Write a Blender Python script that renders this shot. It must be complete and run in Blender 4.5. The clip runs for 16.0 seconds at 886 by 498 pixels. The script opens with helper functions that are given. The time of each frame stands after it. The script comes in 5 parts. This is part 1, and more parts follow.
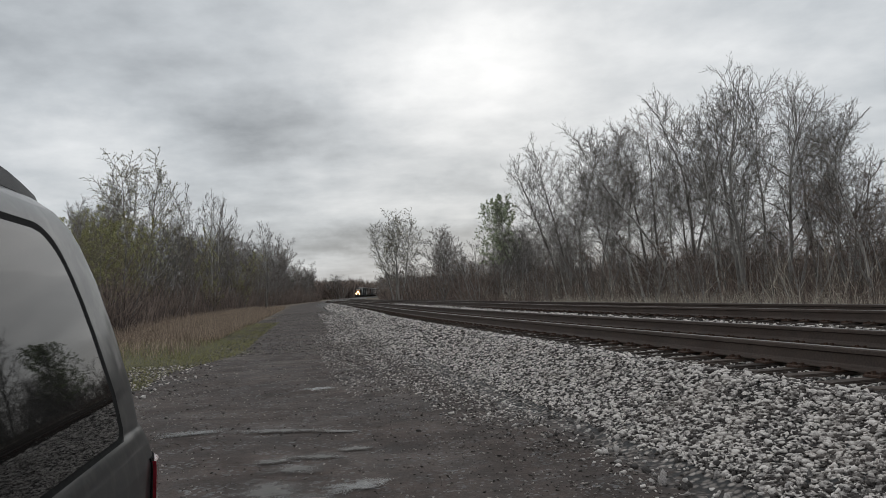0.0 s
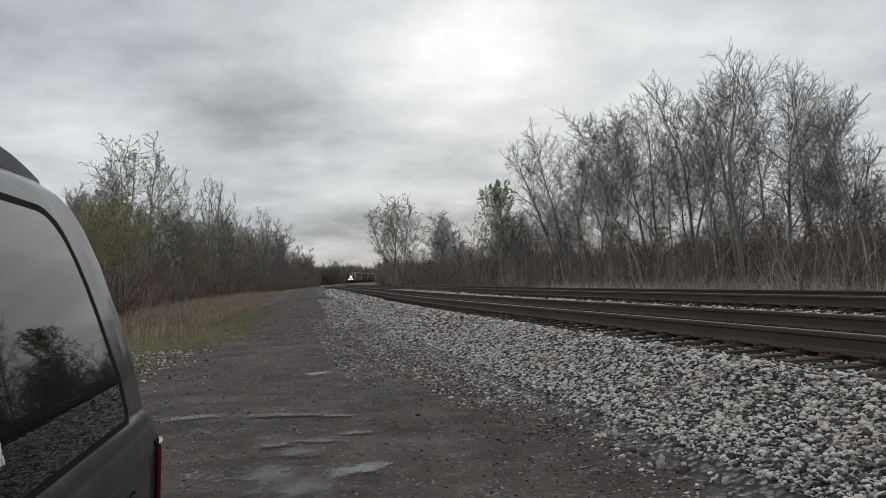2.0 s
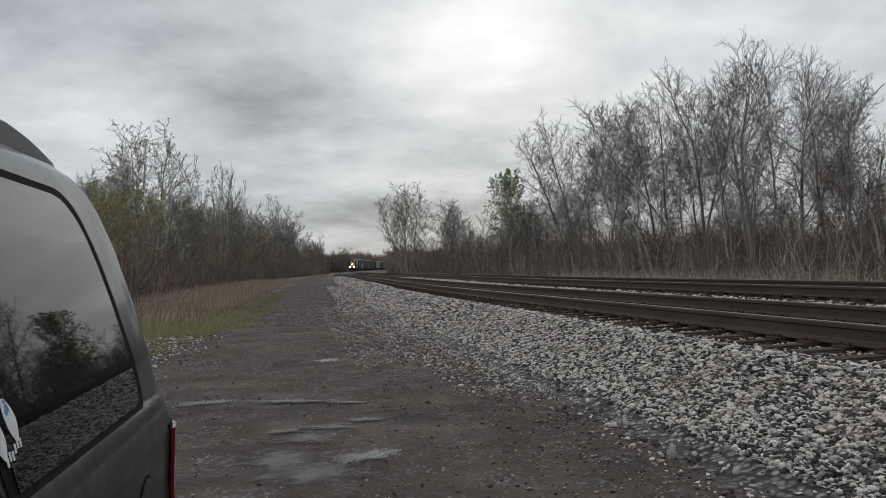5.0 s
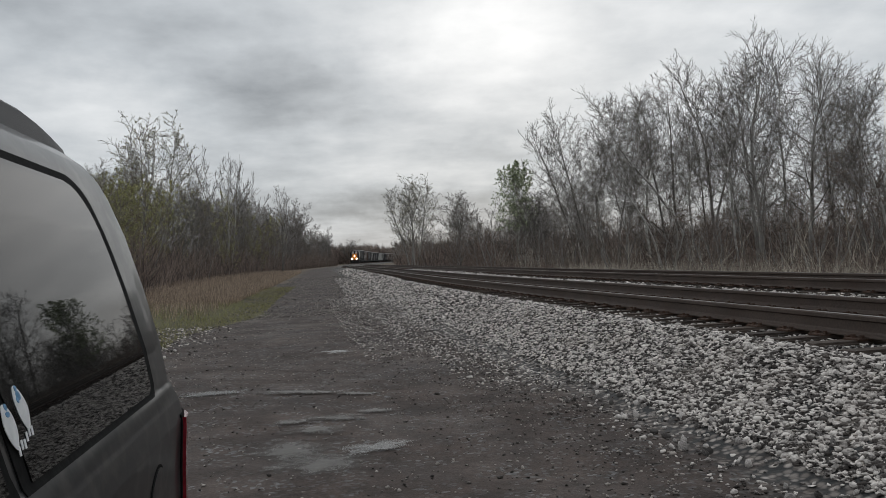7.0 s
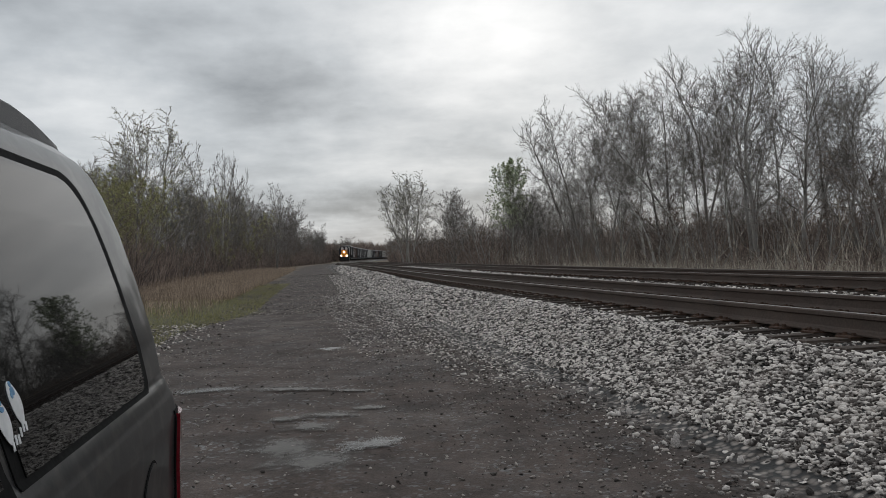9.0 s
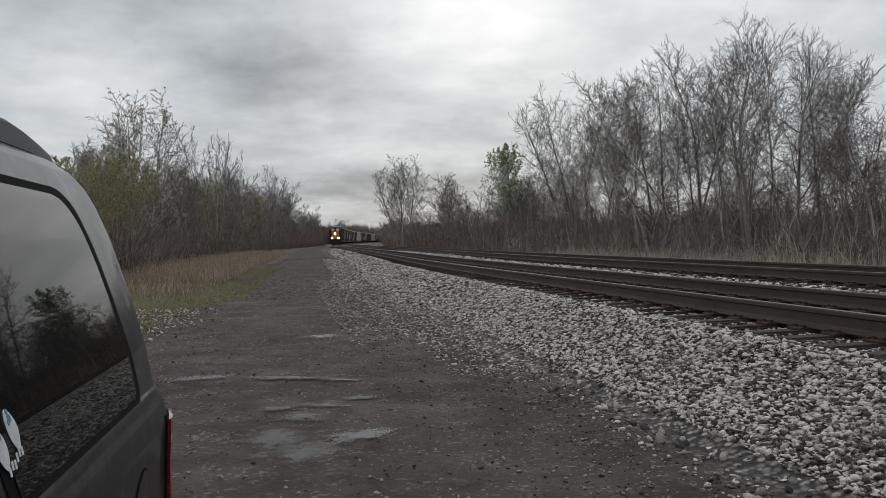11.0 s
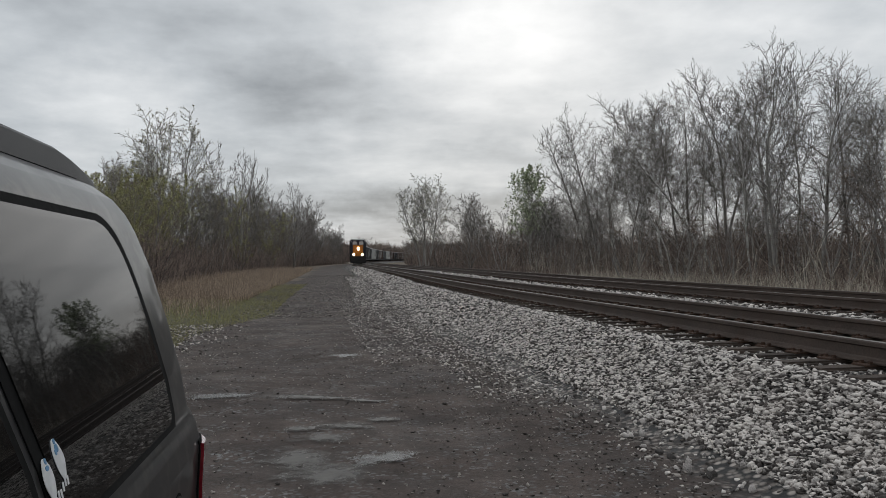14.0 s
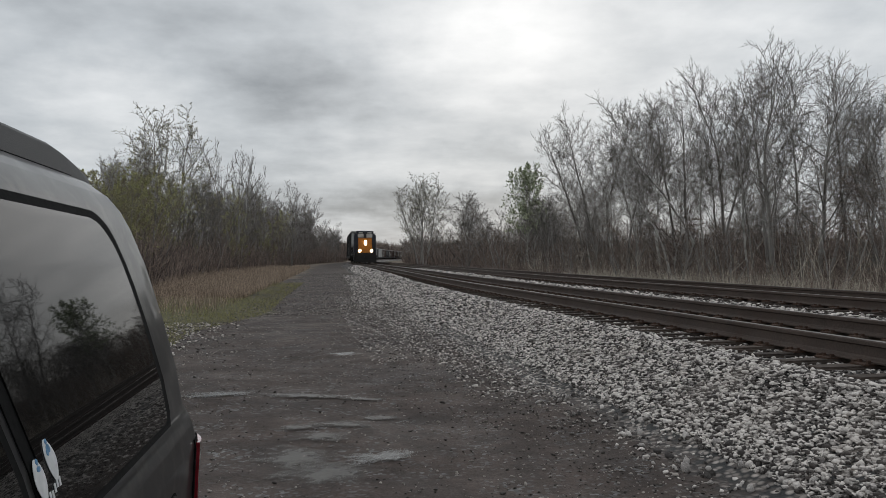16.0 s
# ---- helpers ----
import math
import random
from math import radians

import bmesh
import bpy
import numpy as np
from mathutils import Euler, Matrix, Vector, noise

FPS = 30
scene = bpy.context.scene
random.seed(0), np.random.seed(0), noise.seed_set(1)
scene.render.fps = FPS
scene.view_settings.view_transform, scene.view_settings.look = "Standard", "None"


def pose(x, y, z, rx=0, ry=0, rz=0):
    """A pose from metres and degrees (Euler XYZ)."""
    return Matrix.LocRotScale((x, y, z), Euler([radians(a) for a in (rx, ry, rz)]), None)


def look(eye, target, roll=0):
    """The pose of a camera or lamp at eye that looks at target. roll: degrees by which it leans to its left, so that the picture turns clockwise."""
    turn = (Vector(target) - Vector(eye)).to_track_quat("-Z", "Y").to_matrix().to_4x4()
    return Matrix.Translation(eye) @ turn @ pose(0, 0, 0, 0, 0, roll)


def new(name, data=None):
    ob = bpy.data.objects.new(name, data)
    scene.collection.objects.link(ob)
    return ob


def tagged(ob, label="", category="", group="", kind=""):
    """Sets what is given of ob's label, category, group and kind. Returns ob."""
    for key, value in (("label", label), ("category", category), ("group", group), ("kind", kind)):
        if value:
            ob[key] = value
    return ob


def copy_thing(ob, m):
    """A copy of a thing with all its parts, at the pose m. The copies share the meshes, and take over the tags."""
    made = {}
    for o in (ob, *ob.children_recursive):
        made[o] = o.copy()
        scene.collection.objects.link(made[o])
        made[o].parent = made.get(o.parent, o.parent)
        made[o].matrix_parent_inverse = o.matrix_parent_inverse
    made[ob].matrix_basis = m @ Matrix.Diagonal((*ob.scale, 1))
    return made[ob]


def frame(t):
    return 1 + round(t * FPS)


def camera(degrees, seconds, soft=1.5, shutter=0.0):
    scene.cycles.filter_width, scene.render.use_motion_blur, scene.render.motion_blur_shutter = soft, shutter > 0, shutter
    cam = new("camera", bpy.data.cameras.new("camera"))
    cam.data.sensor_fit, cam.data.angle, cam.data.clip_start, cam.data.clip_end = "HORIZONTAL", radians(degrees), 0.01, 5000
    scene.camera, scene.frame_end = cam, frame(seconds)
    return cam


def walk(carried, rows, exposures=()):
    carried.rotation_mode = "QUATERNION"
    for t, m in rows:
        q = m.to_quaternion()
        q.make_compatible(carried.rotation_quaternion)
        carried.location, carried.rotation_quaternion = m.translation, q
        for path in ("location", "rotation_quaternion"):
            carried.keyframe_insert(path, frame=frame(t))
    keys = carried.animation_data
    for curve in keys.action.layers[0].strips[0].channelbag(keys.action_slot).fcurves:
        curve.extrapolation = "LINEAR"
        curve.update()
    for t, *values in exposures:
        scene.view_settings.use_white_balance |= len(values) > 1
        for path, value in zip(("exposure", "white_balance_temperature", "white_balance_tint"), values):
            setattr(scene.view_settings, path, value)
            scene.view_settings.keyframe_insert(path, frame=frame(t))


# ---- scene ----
cam = camera(58.0, 16.0, soft=0.55)

PATH = [
    (0, (0.051, 0.027, 1.409), (0.122, 2.023, 1.515), -3.0),
    (0.5, (0.054, 0.023, 1.41), (0.125, 2.019, 1.51), -3.0),
    (1, (0.044, 0.03, 1.405), (0.121, 2.027, 1.487), -2.9),
    (1.5, (0.037, 0.031, 1.406), (0.115, 2.028, 1.482), -2.8),
    (2, (0.038, 0.02, 1.405), (0.111, 2.017, 1.475), -2.9),
    (2.5, (0.035, 0.031, 1.402), (0.104, 2.029, 1.469), -2.8),
    (3, (0.038, 0.027, 1.404), (0.107, 2.025, 1.472), -2.9),
    (3.5, (0.031, 0.03, 1.399), (0.093, 2.028, 1.456), -2.7),
    (4, (0.031, 0.034, 1.397), (0.091, 2.032, 1.452), -2.8),
    (4.5, (0.028, 0.038, 1.398), (0.091, 2.036, 1.45), -2.6),
    (5, (0.023, 0.036, 1.4), (0.071, 2.035, 1.442), -2.5),
    (7.5, (0.004, 0.07, 1.39), (0.032, 2.069, 1.412), -2.4),
    (8, (0.004, 0.066, 1.392), (0.04, 2.065, 1.413), -2.2),
    (8.5, (0.006, 0.063, 1.391), (0.045, 2.062, 1.412), -2.2),
    (9, (0.007, 0.059, 1.39), (0.049, 2.059, 1.406), -2.3),
    (11.3, (0.034, -0.002, 1.486), (0.087, 1.997, 1.46), -1.5),
    (11.5, (0.029, -0.003, 1.491), (0.064, 1.996, 1.466), -1.6),
    (12, (0.015, -0.008, 1.492), (0.03, 1.992, 1.466), -1.6),
    (12.5, (0.004, -0.01, 1.498), (0.011, 1.99, 1.491), -0.5),
    (13, (0.0, -0.011, 1.502), (-0.001, 1.989, 1.495), -0.6),
    (13.5, (-0.005, -0.006, 1.505), (-0.01, 1.994, 1.516), -0.6),
    (14, (-0.002, -0.002, 1.503), (-0.002, 1.997, 1.528), -0.7),
    (14.5, (-0.001, 0.0, 1.5), (0.0, 2.0, 1.523), -0.8),
    (15, (0.0, 0.001, 1.498), (0.001, 2.001, 1.519), -0.8),
    (15.5, (-0.003, 0.011, 1.501), (-0.001, 2.011, 1.523), -0.6),
    (16, (-0.004, 0.018, 1.502), (0.002, 2.017, 1.523), -0.6),
]
walk(cam, [(t, look(eye, target, roll)) for t, eye, target, roll in PATH])

# ---- world and light ----
scene.view_settings.exposure = 0.0
SUN_AZ, SUN_EL = 6.0, 20.0     # degrees, clockwise from the line ahead


def make_world():
    w = bpy.data.worlds.new("overcast_sky")
    scene.world = w
    w.use_nodes = True
    nt = w.node_tree
    nt.nodes.clear()
    N, Lk = nt.nodes.new, nt.links.new

    def math_node(op, a, b=None, clamp=False):
        n = N("ShaderNodeMath")
        n.operation, n.use_clamp = op, clamp
        for i, v in enumerate((a, b)):
            if v is None:
                continue
            if isinstance(v, (int, float)):
                n.inputs[i].default_value = v
            else:
                Lk(v, n.inputs[i])
        return n.outputs[0]

    tc = N("ShaderNodeTexCoord")
    sep = N("ShaderNodeSeparateXYZ")
    Lk(tc.outputs["Generated"], sep.inputs[0])
    x, y, z = sep.outputs
    zz = math_node("ADD", math_node("MAXIMUM", z, 0.0), 0.17)
    comb = N("ShaderNodeCombineXYZ")
    Lk(math_node("DIVIDE", x, zz), comb.inputs[0])
    Lk(math_node("DIVIDE", y, zz), comb.inputs[1])

    def cloud(vector, scale, detail, rough, w):
        n = N("ShaderNodeTexNoise")
        n.noise_dimensions = "4D"
        n.inputs["W"].default_value = w
        n.inputs["Scale"].default_value, n.inputs["Detail"].default_value, n.inputs["Roughness"].default_value = scale, detail, rough
        Lk(vector, n.inputs["Vector"])
        return n.outputs[0]

    deck = cloud(comb.outputs[0], 1.5, 7, 0.52, 2.3)
    rolls = cloud(comb.outputs[0], 4.5, 5, 0.55, 5.1)
    # bearing and height, bent by the wind's turbulence, so that no bank of cloud has a clean edge
    az = math_node("ADD", math_node("ARCTAN2", x, y), math_node("MULTIPLY", math_node("SUBTRACT", cloud(tc.outputs["Generated"], 7.0, 6, 0.6, 0.7), 0.5), 0.20))
    el = math_node("ADD", math_node("ARCSINE", z), math_node("MULTIPLY", math_node("SUBTRACT", cloud(tc.outputs["Generated"], 9.0, 6, 0.6, 8.4), 0.5), 0.09))
    level = math_node("ADD", math_node("MULTIPLY", math_node("SUBTRACT", deck, 0.5), 0.55), math_node("MULTIPLY", math_node("SUBTRACT", rolls, 0.5), 0.38))
    level = math_node("ADD", level, 0.545)
    for a0, e0, wa, we, amount in CLOUD_BANKS:
        da = math_node("DIVIDE", math_node("SUBTRACT", az, radians(a0)), radians(wa))
        de = math_node("DIVIDE", math_node("SUBTRACT", el, radians(e0)), radians(we))
        r2 = math_node("ADD", math_node("MULTIPLY", da, da), math_node("MULTIPLY", de, de))
        level = math_node("ADD", level, math_node("MULTIPLY", math_node("EXPONENT", math_node("MULTIPLY", r2, -1.0)), amount))
    tint = N("ShaderNodeValToRGB")
    e = tint.color_ramp.elements
    e[0].position, e[0].color = 0.24, (0.218, 0.240, 0.264, 1)
    e[1].position, e[1].color = 0.92, (0.905, 0.92, 0.93, 1)
    m = e.new(0.55)
    m.color = (0.52, 0.553, 0.583, 1)
    Lk(level, tint.inputs[0])
    sky = N("ShaderNodeTexSky")
    sky.sky_type, sky.sun_disc = "NISHITA", False
    sky.sun_elevation, sky.sun_rotation = radians(SUN_EL), radians(SUN_AZ)
    b1, b2 = N("ShaderNodeBackground"), N("ShaderNodeBackground")
    Lk(sky.outputs[0], b1.inputs[0])
    b1.inputs[1].default_value = 0.003
    dome = math_node("ADD", math_node("MULTIPLY", math_node("MULTIPLY", math_node("MAXIMUM", z, 0.0), 2.2, True), 0.12), 0.94)
    dim = N("ShaderNodeVectorMath")
    dim.operation = "SCALE"
    Lk(tint.outputs[0], dim.inputs[0])
    Lk(dome, dim.inputs["Scale"])
    Lk(dim.outputs[0], b2.inputs[0])
    b2.inputs[1].default_value = 1.0
    add = N("ShaderNodeAddShader")
    Lk(b1.outputs[0], add.inputs[0])
    Lk(b2.outputs[0], add.inputs[1])
    out = N("ShaderNodeOutputWorld")
    Lk(add.outputs[0], out.inputs[0])


# bearing, height, half width, half height (degrees), lighter or darker: thin cloud round the veiled sun, grey banks, the clear strip low down
CLOUD_BANKS = ((6.0, 17.0, 8.0, 4.5, 0.15), (5.5, 15.0, 11.0, 5.5, 0.17), (-21.8, 11.0, 6.5, 2.6, 0.20), (-7.7, 9.2, 2.2, 1.2, 0.10), (-4.2, 7.0, 8.0, 1.8, 0.12), (-10.3, 13.0, 6.5, 3.5, -0.14),
               (-24.0, 17.0, 8.0, 3.0, -0.03), (3.5, 7.3, 5.0, 1.0, -0.15), (-3.0, 4.0, 7.0, 0.9, -0.18), (-5.2, 2.3, 6.0, 0.8, 0.09), (21.0, 13.5, 10.0, 5.5, 0.13), (0.0, 2.0, 14.0, 2.5, -0.09))
make_world()
sun = new("sun", bpy.data.lights.new("sun", "SUN"))
sun.data.energy, sun.data.angle, sun.data.color = 0.5, radians(150), (1.0, 0.98, 0.96)
sun.matrix_world = look((0, 0, 60), (-math.sin(radians(SUN_AZ)) * 60, -math.cos(radians(SUN_AZ)) * 60, 60 - 60 * math.tan(radians(SUN_EL))))


# ---- materials ----
def material(name, dark, light, scale=8.0, rough=0.85, bump=0.3, metal=0.0, fine=60.0, coat=0.0, spec=0.4, island=False, per_object=0.0,
             stain=None, stain_scale=0.7, stain_amount=0.5, distance=0.01, stretch=(1, 1, 1)):
    """A surface with grain at two scales: dark to light by coarse and fine noise, stains, and fine relief."""
    m = bpy.data.materials.new(name)
    m.use_nodes = True
    nt = m.node_tree
    N, Lk = nt.nodes.new, nt.links.new
    bs = nt.nodes["Principled BSDF"]
    bs.inputs["Metallic"].default_value = metal
    bs.inputs["Specular IOR Level"].default_value = spec
    bs.inputs["Coat Weight"].default_value = coat
    bs.inputs["Coat Roughness"].default_value = 0.05
    tc = N("ShaderNodeTexCoord")
    mp = N("ShaderNodeMapping")
    mp.inputs["Scale"].default_value = stretch
    Lk(tc.outputs["Object"], mp.inputs[0])

    def noise_node(sc, detail=4):
        n = N("ShaderNodeTexNoise")
        n.inputs["Scale"].default_value, n.inputs["Detail"].default_value = sc, detail
        Lk(mp.outputs[0], n.inputs["Vector"])
        return n.outputs[0]

    coarse, small = noise_node(scale), noise_node(fine, 2)
    s = N("ShaderNodeMath")
    s.operation = "MULTIPLY_ADD"
    Lk(small, s.inputs[0])
    s.inputs[1].default_value = 0.6
    half = N("ShaderNodeMath")
    half.operation = "MULTIPLY"
    Lk(coarse, half.inputs[0])
    half.inputs[1].default_value = 0.6
    Lk(half.outputs[0], s.inputs[2])
    value = s.outputs[0]
    if island or per_object:
        src = N("ShaderNodeNewGeometry").outputs["Random Per Island"] if island else N("ShaderNodeObjectInfo").outputs["Random"]
        a = N("ShaderNodeMath")
        a.operation = "MULTIPLY_ADD"
        Lk(src, a.inputs[0])
        a.inputs[1].default_value = 1.1 if island else per_object
        Lk(value, a.inputs[2])
        b = N("ShaderNodeMath")
        b.operation = "SUBTRACT"
        Lk(a.outputs[0], b.inputs[0])
        b.inputs[1].default_value = 0.56 if island else per_object / 2
        value = b.outputs[0]
    ramp = N("ShaderNodeValToRGB")
    e = ramp.color_ramp.elements
    e[0].position, e[0].color = 0.35, (*dark, 1)
    e[1].position, e[1].color = 0.85, (*light, 1)
    Lk(value, ramp.inputs[0])
    colour = ramp.outputs[0]
    if stain:
        st = noise_node(stain_scale, 5)
        r2 = N("ShaderNodeValToRGB")
        r2.color_ramp.elements[0].position, r2.color_ramp.elements[1].position = 0.5, 0.66
        r2.color_ramp.elements[1].color = (stain_amount,) * 3 + (1,)
        Lk(st, r2.inputs[0])
        mx = N("ShaderNodeMixRGB")
        Lk(r2.outputs[0], mx.inputs[0])
        Lk(colour, mx.inputs[1])
        mx.inputs[2].default_value = (*stain, 1)
        colour = mx.outputs[0]
    Lk(colour, bs.inputs["Base Color"])
    rr = N("ShaderNodeMapRange")
    rr.inputs["To Min"].default_value, rr.inputs["To Max"].default_value = max(0.02, rough - 0.08), min(1, rough + 0.08)
    Lk(coarse, rr.inputs[0])
    Lk(rr.outputs[0], bs.inputs["Roughness"])
    if bump:
        bp = N("ShaderNodeBump")
        bp.inputs["Strength"].default_value, bp.inputs["Distance"].default_value = bump, distance
        Lk(s.outputs[0], bp.inputs["Height"])
        Lk(bp.outputs[0], bs.inputs["Normal"])
    return m


def glow_material(name, colour, strength):
    m = bpy.data.materials.new(name)
    m.use_nodes = True
    bs = m.node_tree.nodes["Principled BSDF"]
    bs.inputs["Base Color"].default_value = (*colour, 1)
    bs.inputs["Emission Color"].default_value = (*colour, 1)
    bs.inputs["Emission Strength"].default_value = strength
    return m


M_STONE = material("ballast_stone", (0.055, 0.047, 0.043), (0.73, 0.675, 0.63), 14, 0.9, 0.8, fine=70, island=True, stain=(0.30, 0.255, 0.222), stain_scale=2.2, stain_amount=0.22)
M_STONE_ONE = material("loose_stone", (0.07, 0.063, 0.059), (0.66, 0.61, 0.575), 14, 0.9, 0.5, fine=110, per_object=0.9)
M_PEBBLE = material("road_pebble", (0.040, 0.034, 0.030), (0.36, 0.322, 0.29), 14, 0.9, 0.3, fine=90, island=True)
M_RAIL = material("rusty_rail", (0.040, 0.030, 0.025), (0.112, 0.082, 0.067), 3, 0.7, 0.25, metal=0.25, fine=50, stain=(0.05, 0.03, 0.022), stain_scale=1.5)
M_HEAD = material("worn_rail_head", (0.10, 0.085, 0.075), (0.20, 0.175, 0.16), 4, 0.42, 0.1, metal=0.7, fine=40)
M_TIE = material("weathered_tie", (0.028, 0.021, 0.017), (0.115, 0.088, 0.072), 5, 0.95, 0.8, fine=40, per_object=0.25, distance=0.02, stretch=(0.25, 1, 1))
M_PLATE = material("rusty_plate", (0.035, 0.022, 0.016), (0.11, 0.062, 0.042), 9, 0.85, 0.4, metal=0.2)
M_BARK = material("grey_bark", (0.12, 0.11, 0.10), (0.38, 0.36, 0.335), 3, 0.95, 0.6, fine=25, per_object=0.35, stretch=(1, 1, 0.35))
M_PALE = material("pale_birch_bark", (0.20, 0.19, 0.17), (0.55, 0.53, 0.49), 2.5, 0.9, 0.4, fine=18, per_object=0.2, stain=(0.05, 0.045, 0.04), stain_scale=1.4, stain_amount=0.7)
M_TWIG = material("bare_twig", (0.085, 0.076, 0.070), (0.25, 0.228, 0.21), 1.2, 0.95, 0, fine=6, per_object=0.4)
M_TWIG_RED = material("reddish_twig", (0.085, 0.064, 0.054), (0.25, 0.195, 0.165), 1.2, 0.95, 0, fine=6, per_object=0.4)
M_BUD = material("spring_bud", (0.26, 0.25, 0.16), (0.56, 0.54, 0.40), 2, 0.8, 0, fine=9, island=True)
M_LEAF = material("young_leaf", (0.19, 0.235, 0.12), (0.50, 0.55, 0.35), 2, 0.75, 0, fine=9, island=True)
M_OLIVE = material("olive_leaf", (0.18, 0.185, 0.070), (0.50, 0.485, 0.215), 2, 0.8, 0, fine=9, island=True)
M_BRUSH = material("brown_brush", (0.066, 0.049, 0.041), (0.25, 0.190, 0.157), 0.8, 0.95, 0, fine=5, island=True)
M_STRAW = material("dry_grass", (0.145, 0.106, 0.077), (0.44, 0.335, 0.245), 0.6, 0.95, 0, fine=5, island=True)
M_PALEREED = material("pale_dead_reed", (0.22, 0.19, 0.15), (0.56, 0.50, 0.41), 0.6, 0.95, 0, fine=5, island=True)
M_GRASS = material("green_grass", (0.092, 0.088, 0.032), (0.28, 0.262, 0.10), 0.5, 0.9, 0, fine=5, island=True)
M_CONIFER = material("dark_conifer", (0.012, 0.018, 0.010), (0.04, 0.052, 0.030), 1, 0.95, 0, fine=6, island=True)
# pale speckles: dust, and the mirrored gravel's mottling put into the colour
M_PAINT = material("dark_grey_car_paint", (0.020, 0.0205, 0.022), (0.034, 0.0345, 0.036), 6, 0.42, 0, metal=0.2, fine=90, coat=0.42, spec=0.10, stain=(0.10, 0.094, 0.085), stain_scale=16.0, stain_amount=0.30)
M_GLASS = material("tinted_car_glass", (0.006, 0.006, 0.006), (0.010, 0.010, 0.010), 3, 0.03, 0, spec=0.17)
M_GLASS.node_tree.nodes["Principled BSDF"].inputs["Roughness"].default_value = 0.02
for _l in list(M_GLASS.node_tree.nodes["Principled BSDF"].inputs["Roughness"].links):
    M_GLASS.node_tree.links.remove(_l)
M_RUBBER = material("black_rubber", (0.006, 0.006, 0.006), (0.014, 0.014, 0.014), 12, 0.9, 0.15, spec=0.1)
M_PLASTIC = material("dark_grey_plastic", (0.035, 0.035, 0.036), (0.065, 0.065, 0.066), 9, 0.55, 0.2, fine=250)
M_RED = material("red_lamp_lens", (0.20, 0.010, 0.018), (0.36, 0.030, 0.045), 6, 0.15, 0, coat=1.0)
M_WHITE = material("white_vinyl", (0.62, 0.63, 0.64), (0.80, 0.80, 0.80), 30, 0.5, 0)
M_BLUE = material("blue_print", (0.10, 0.24, 0.42), (0.20, 0.40, 0.60), 60, 0.5, 0)
M_STEEL = material("grey_wheel_metal", (0.20, 0.20, 0.20), (0.36, 0.36, 0.36), 9, 0.4, 0.1, metal=0.8)
M_LOCO = material("dark_blue_loco_paint", (0.010, 0.013, 0.022), (0.030, 0.035, 0.050), 2, 0.5, 0.1, fine=20, stain=(0.045, 0.04, 0.036), stain_scale=1.2)
M_ORANGE = material("yellow_orange_paint", (0.42, 0.14, 0.014), (0.60, 0.23, 0.028), 2, 0.5, 0.1, fine=20, stain=(0.22, 0.12, 0.04), stain_scale=1.5, stain_amount=0.3)
M_UNDER = material("sooty_underframe", (0.010, 0.010, 0.010), (0.035, 0.032, 0.030), 3, 0.85, 0.2)
M_CARWHITE = material("dirty_white_car_paint", (0.34, 0.34, 0.33), (0.62, 0.62, 0.60), 2, 0.6, 0.1, per_object=0.3, stain=(0.16, 0.13, 0.11), stain_scale=1.1)
M_CARBROWN = material("brown_car_paint", (0.045, 0.026, 0.020), (0.11, 0.065, 0.05), 2, 0.7, 0.1, per_object=0.3, stain=(0.03, 0.025, 0.022), stain_scale=1.3)
M_CARDARK = material("black_car_paint", (0.012, 0.012, 0.013), (0.04, 0.04, 0.042), 2, 0.7, 0.1, per_object=0.3)
M_LAMP = glow_material("headlight_glow", (1.0, 0.72, 0.40), 28.0)
M_WATER = material("shallow_muddy_water", (0.030, 0.029, 0.027), (0.055, 0.053, 0.050), 3, 0.22, 0.05, fine=12, spec=0.35)
M_MUD = material("wet_pale_mud", (0.105, 0.098, 0.090), (0.20, 0.188, 0.174), 4, 0.6, 0.25, fine=40, spec=0.3)


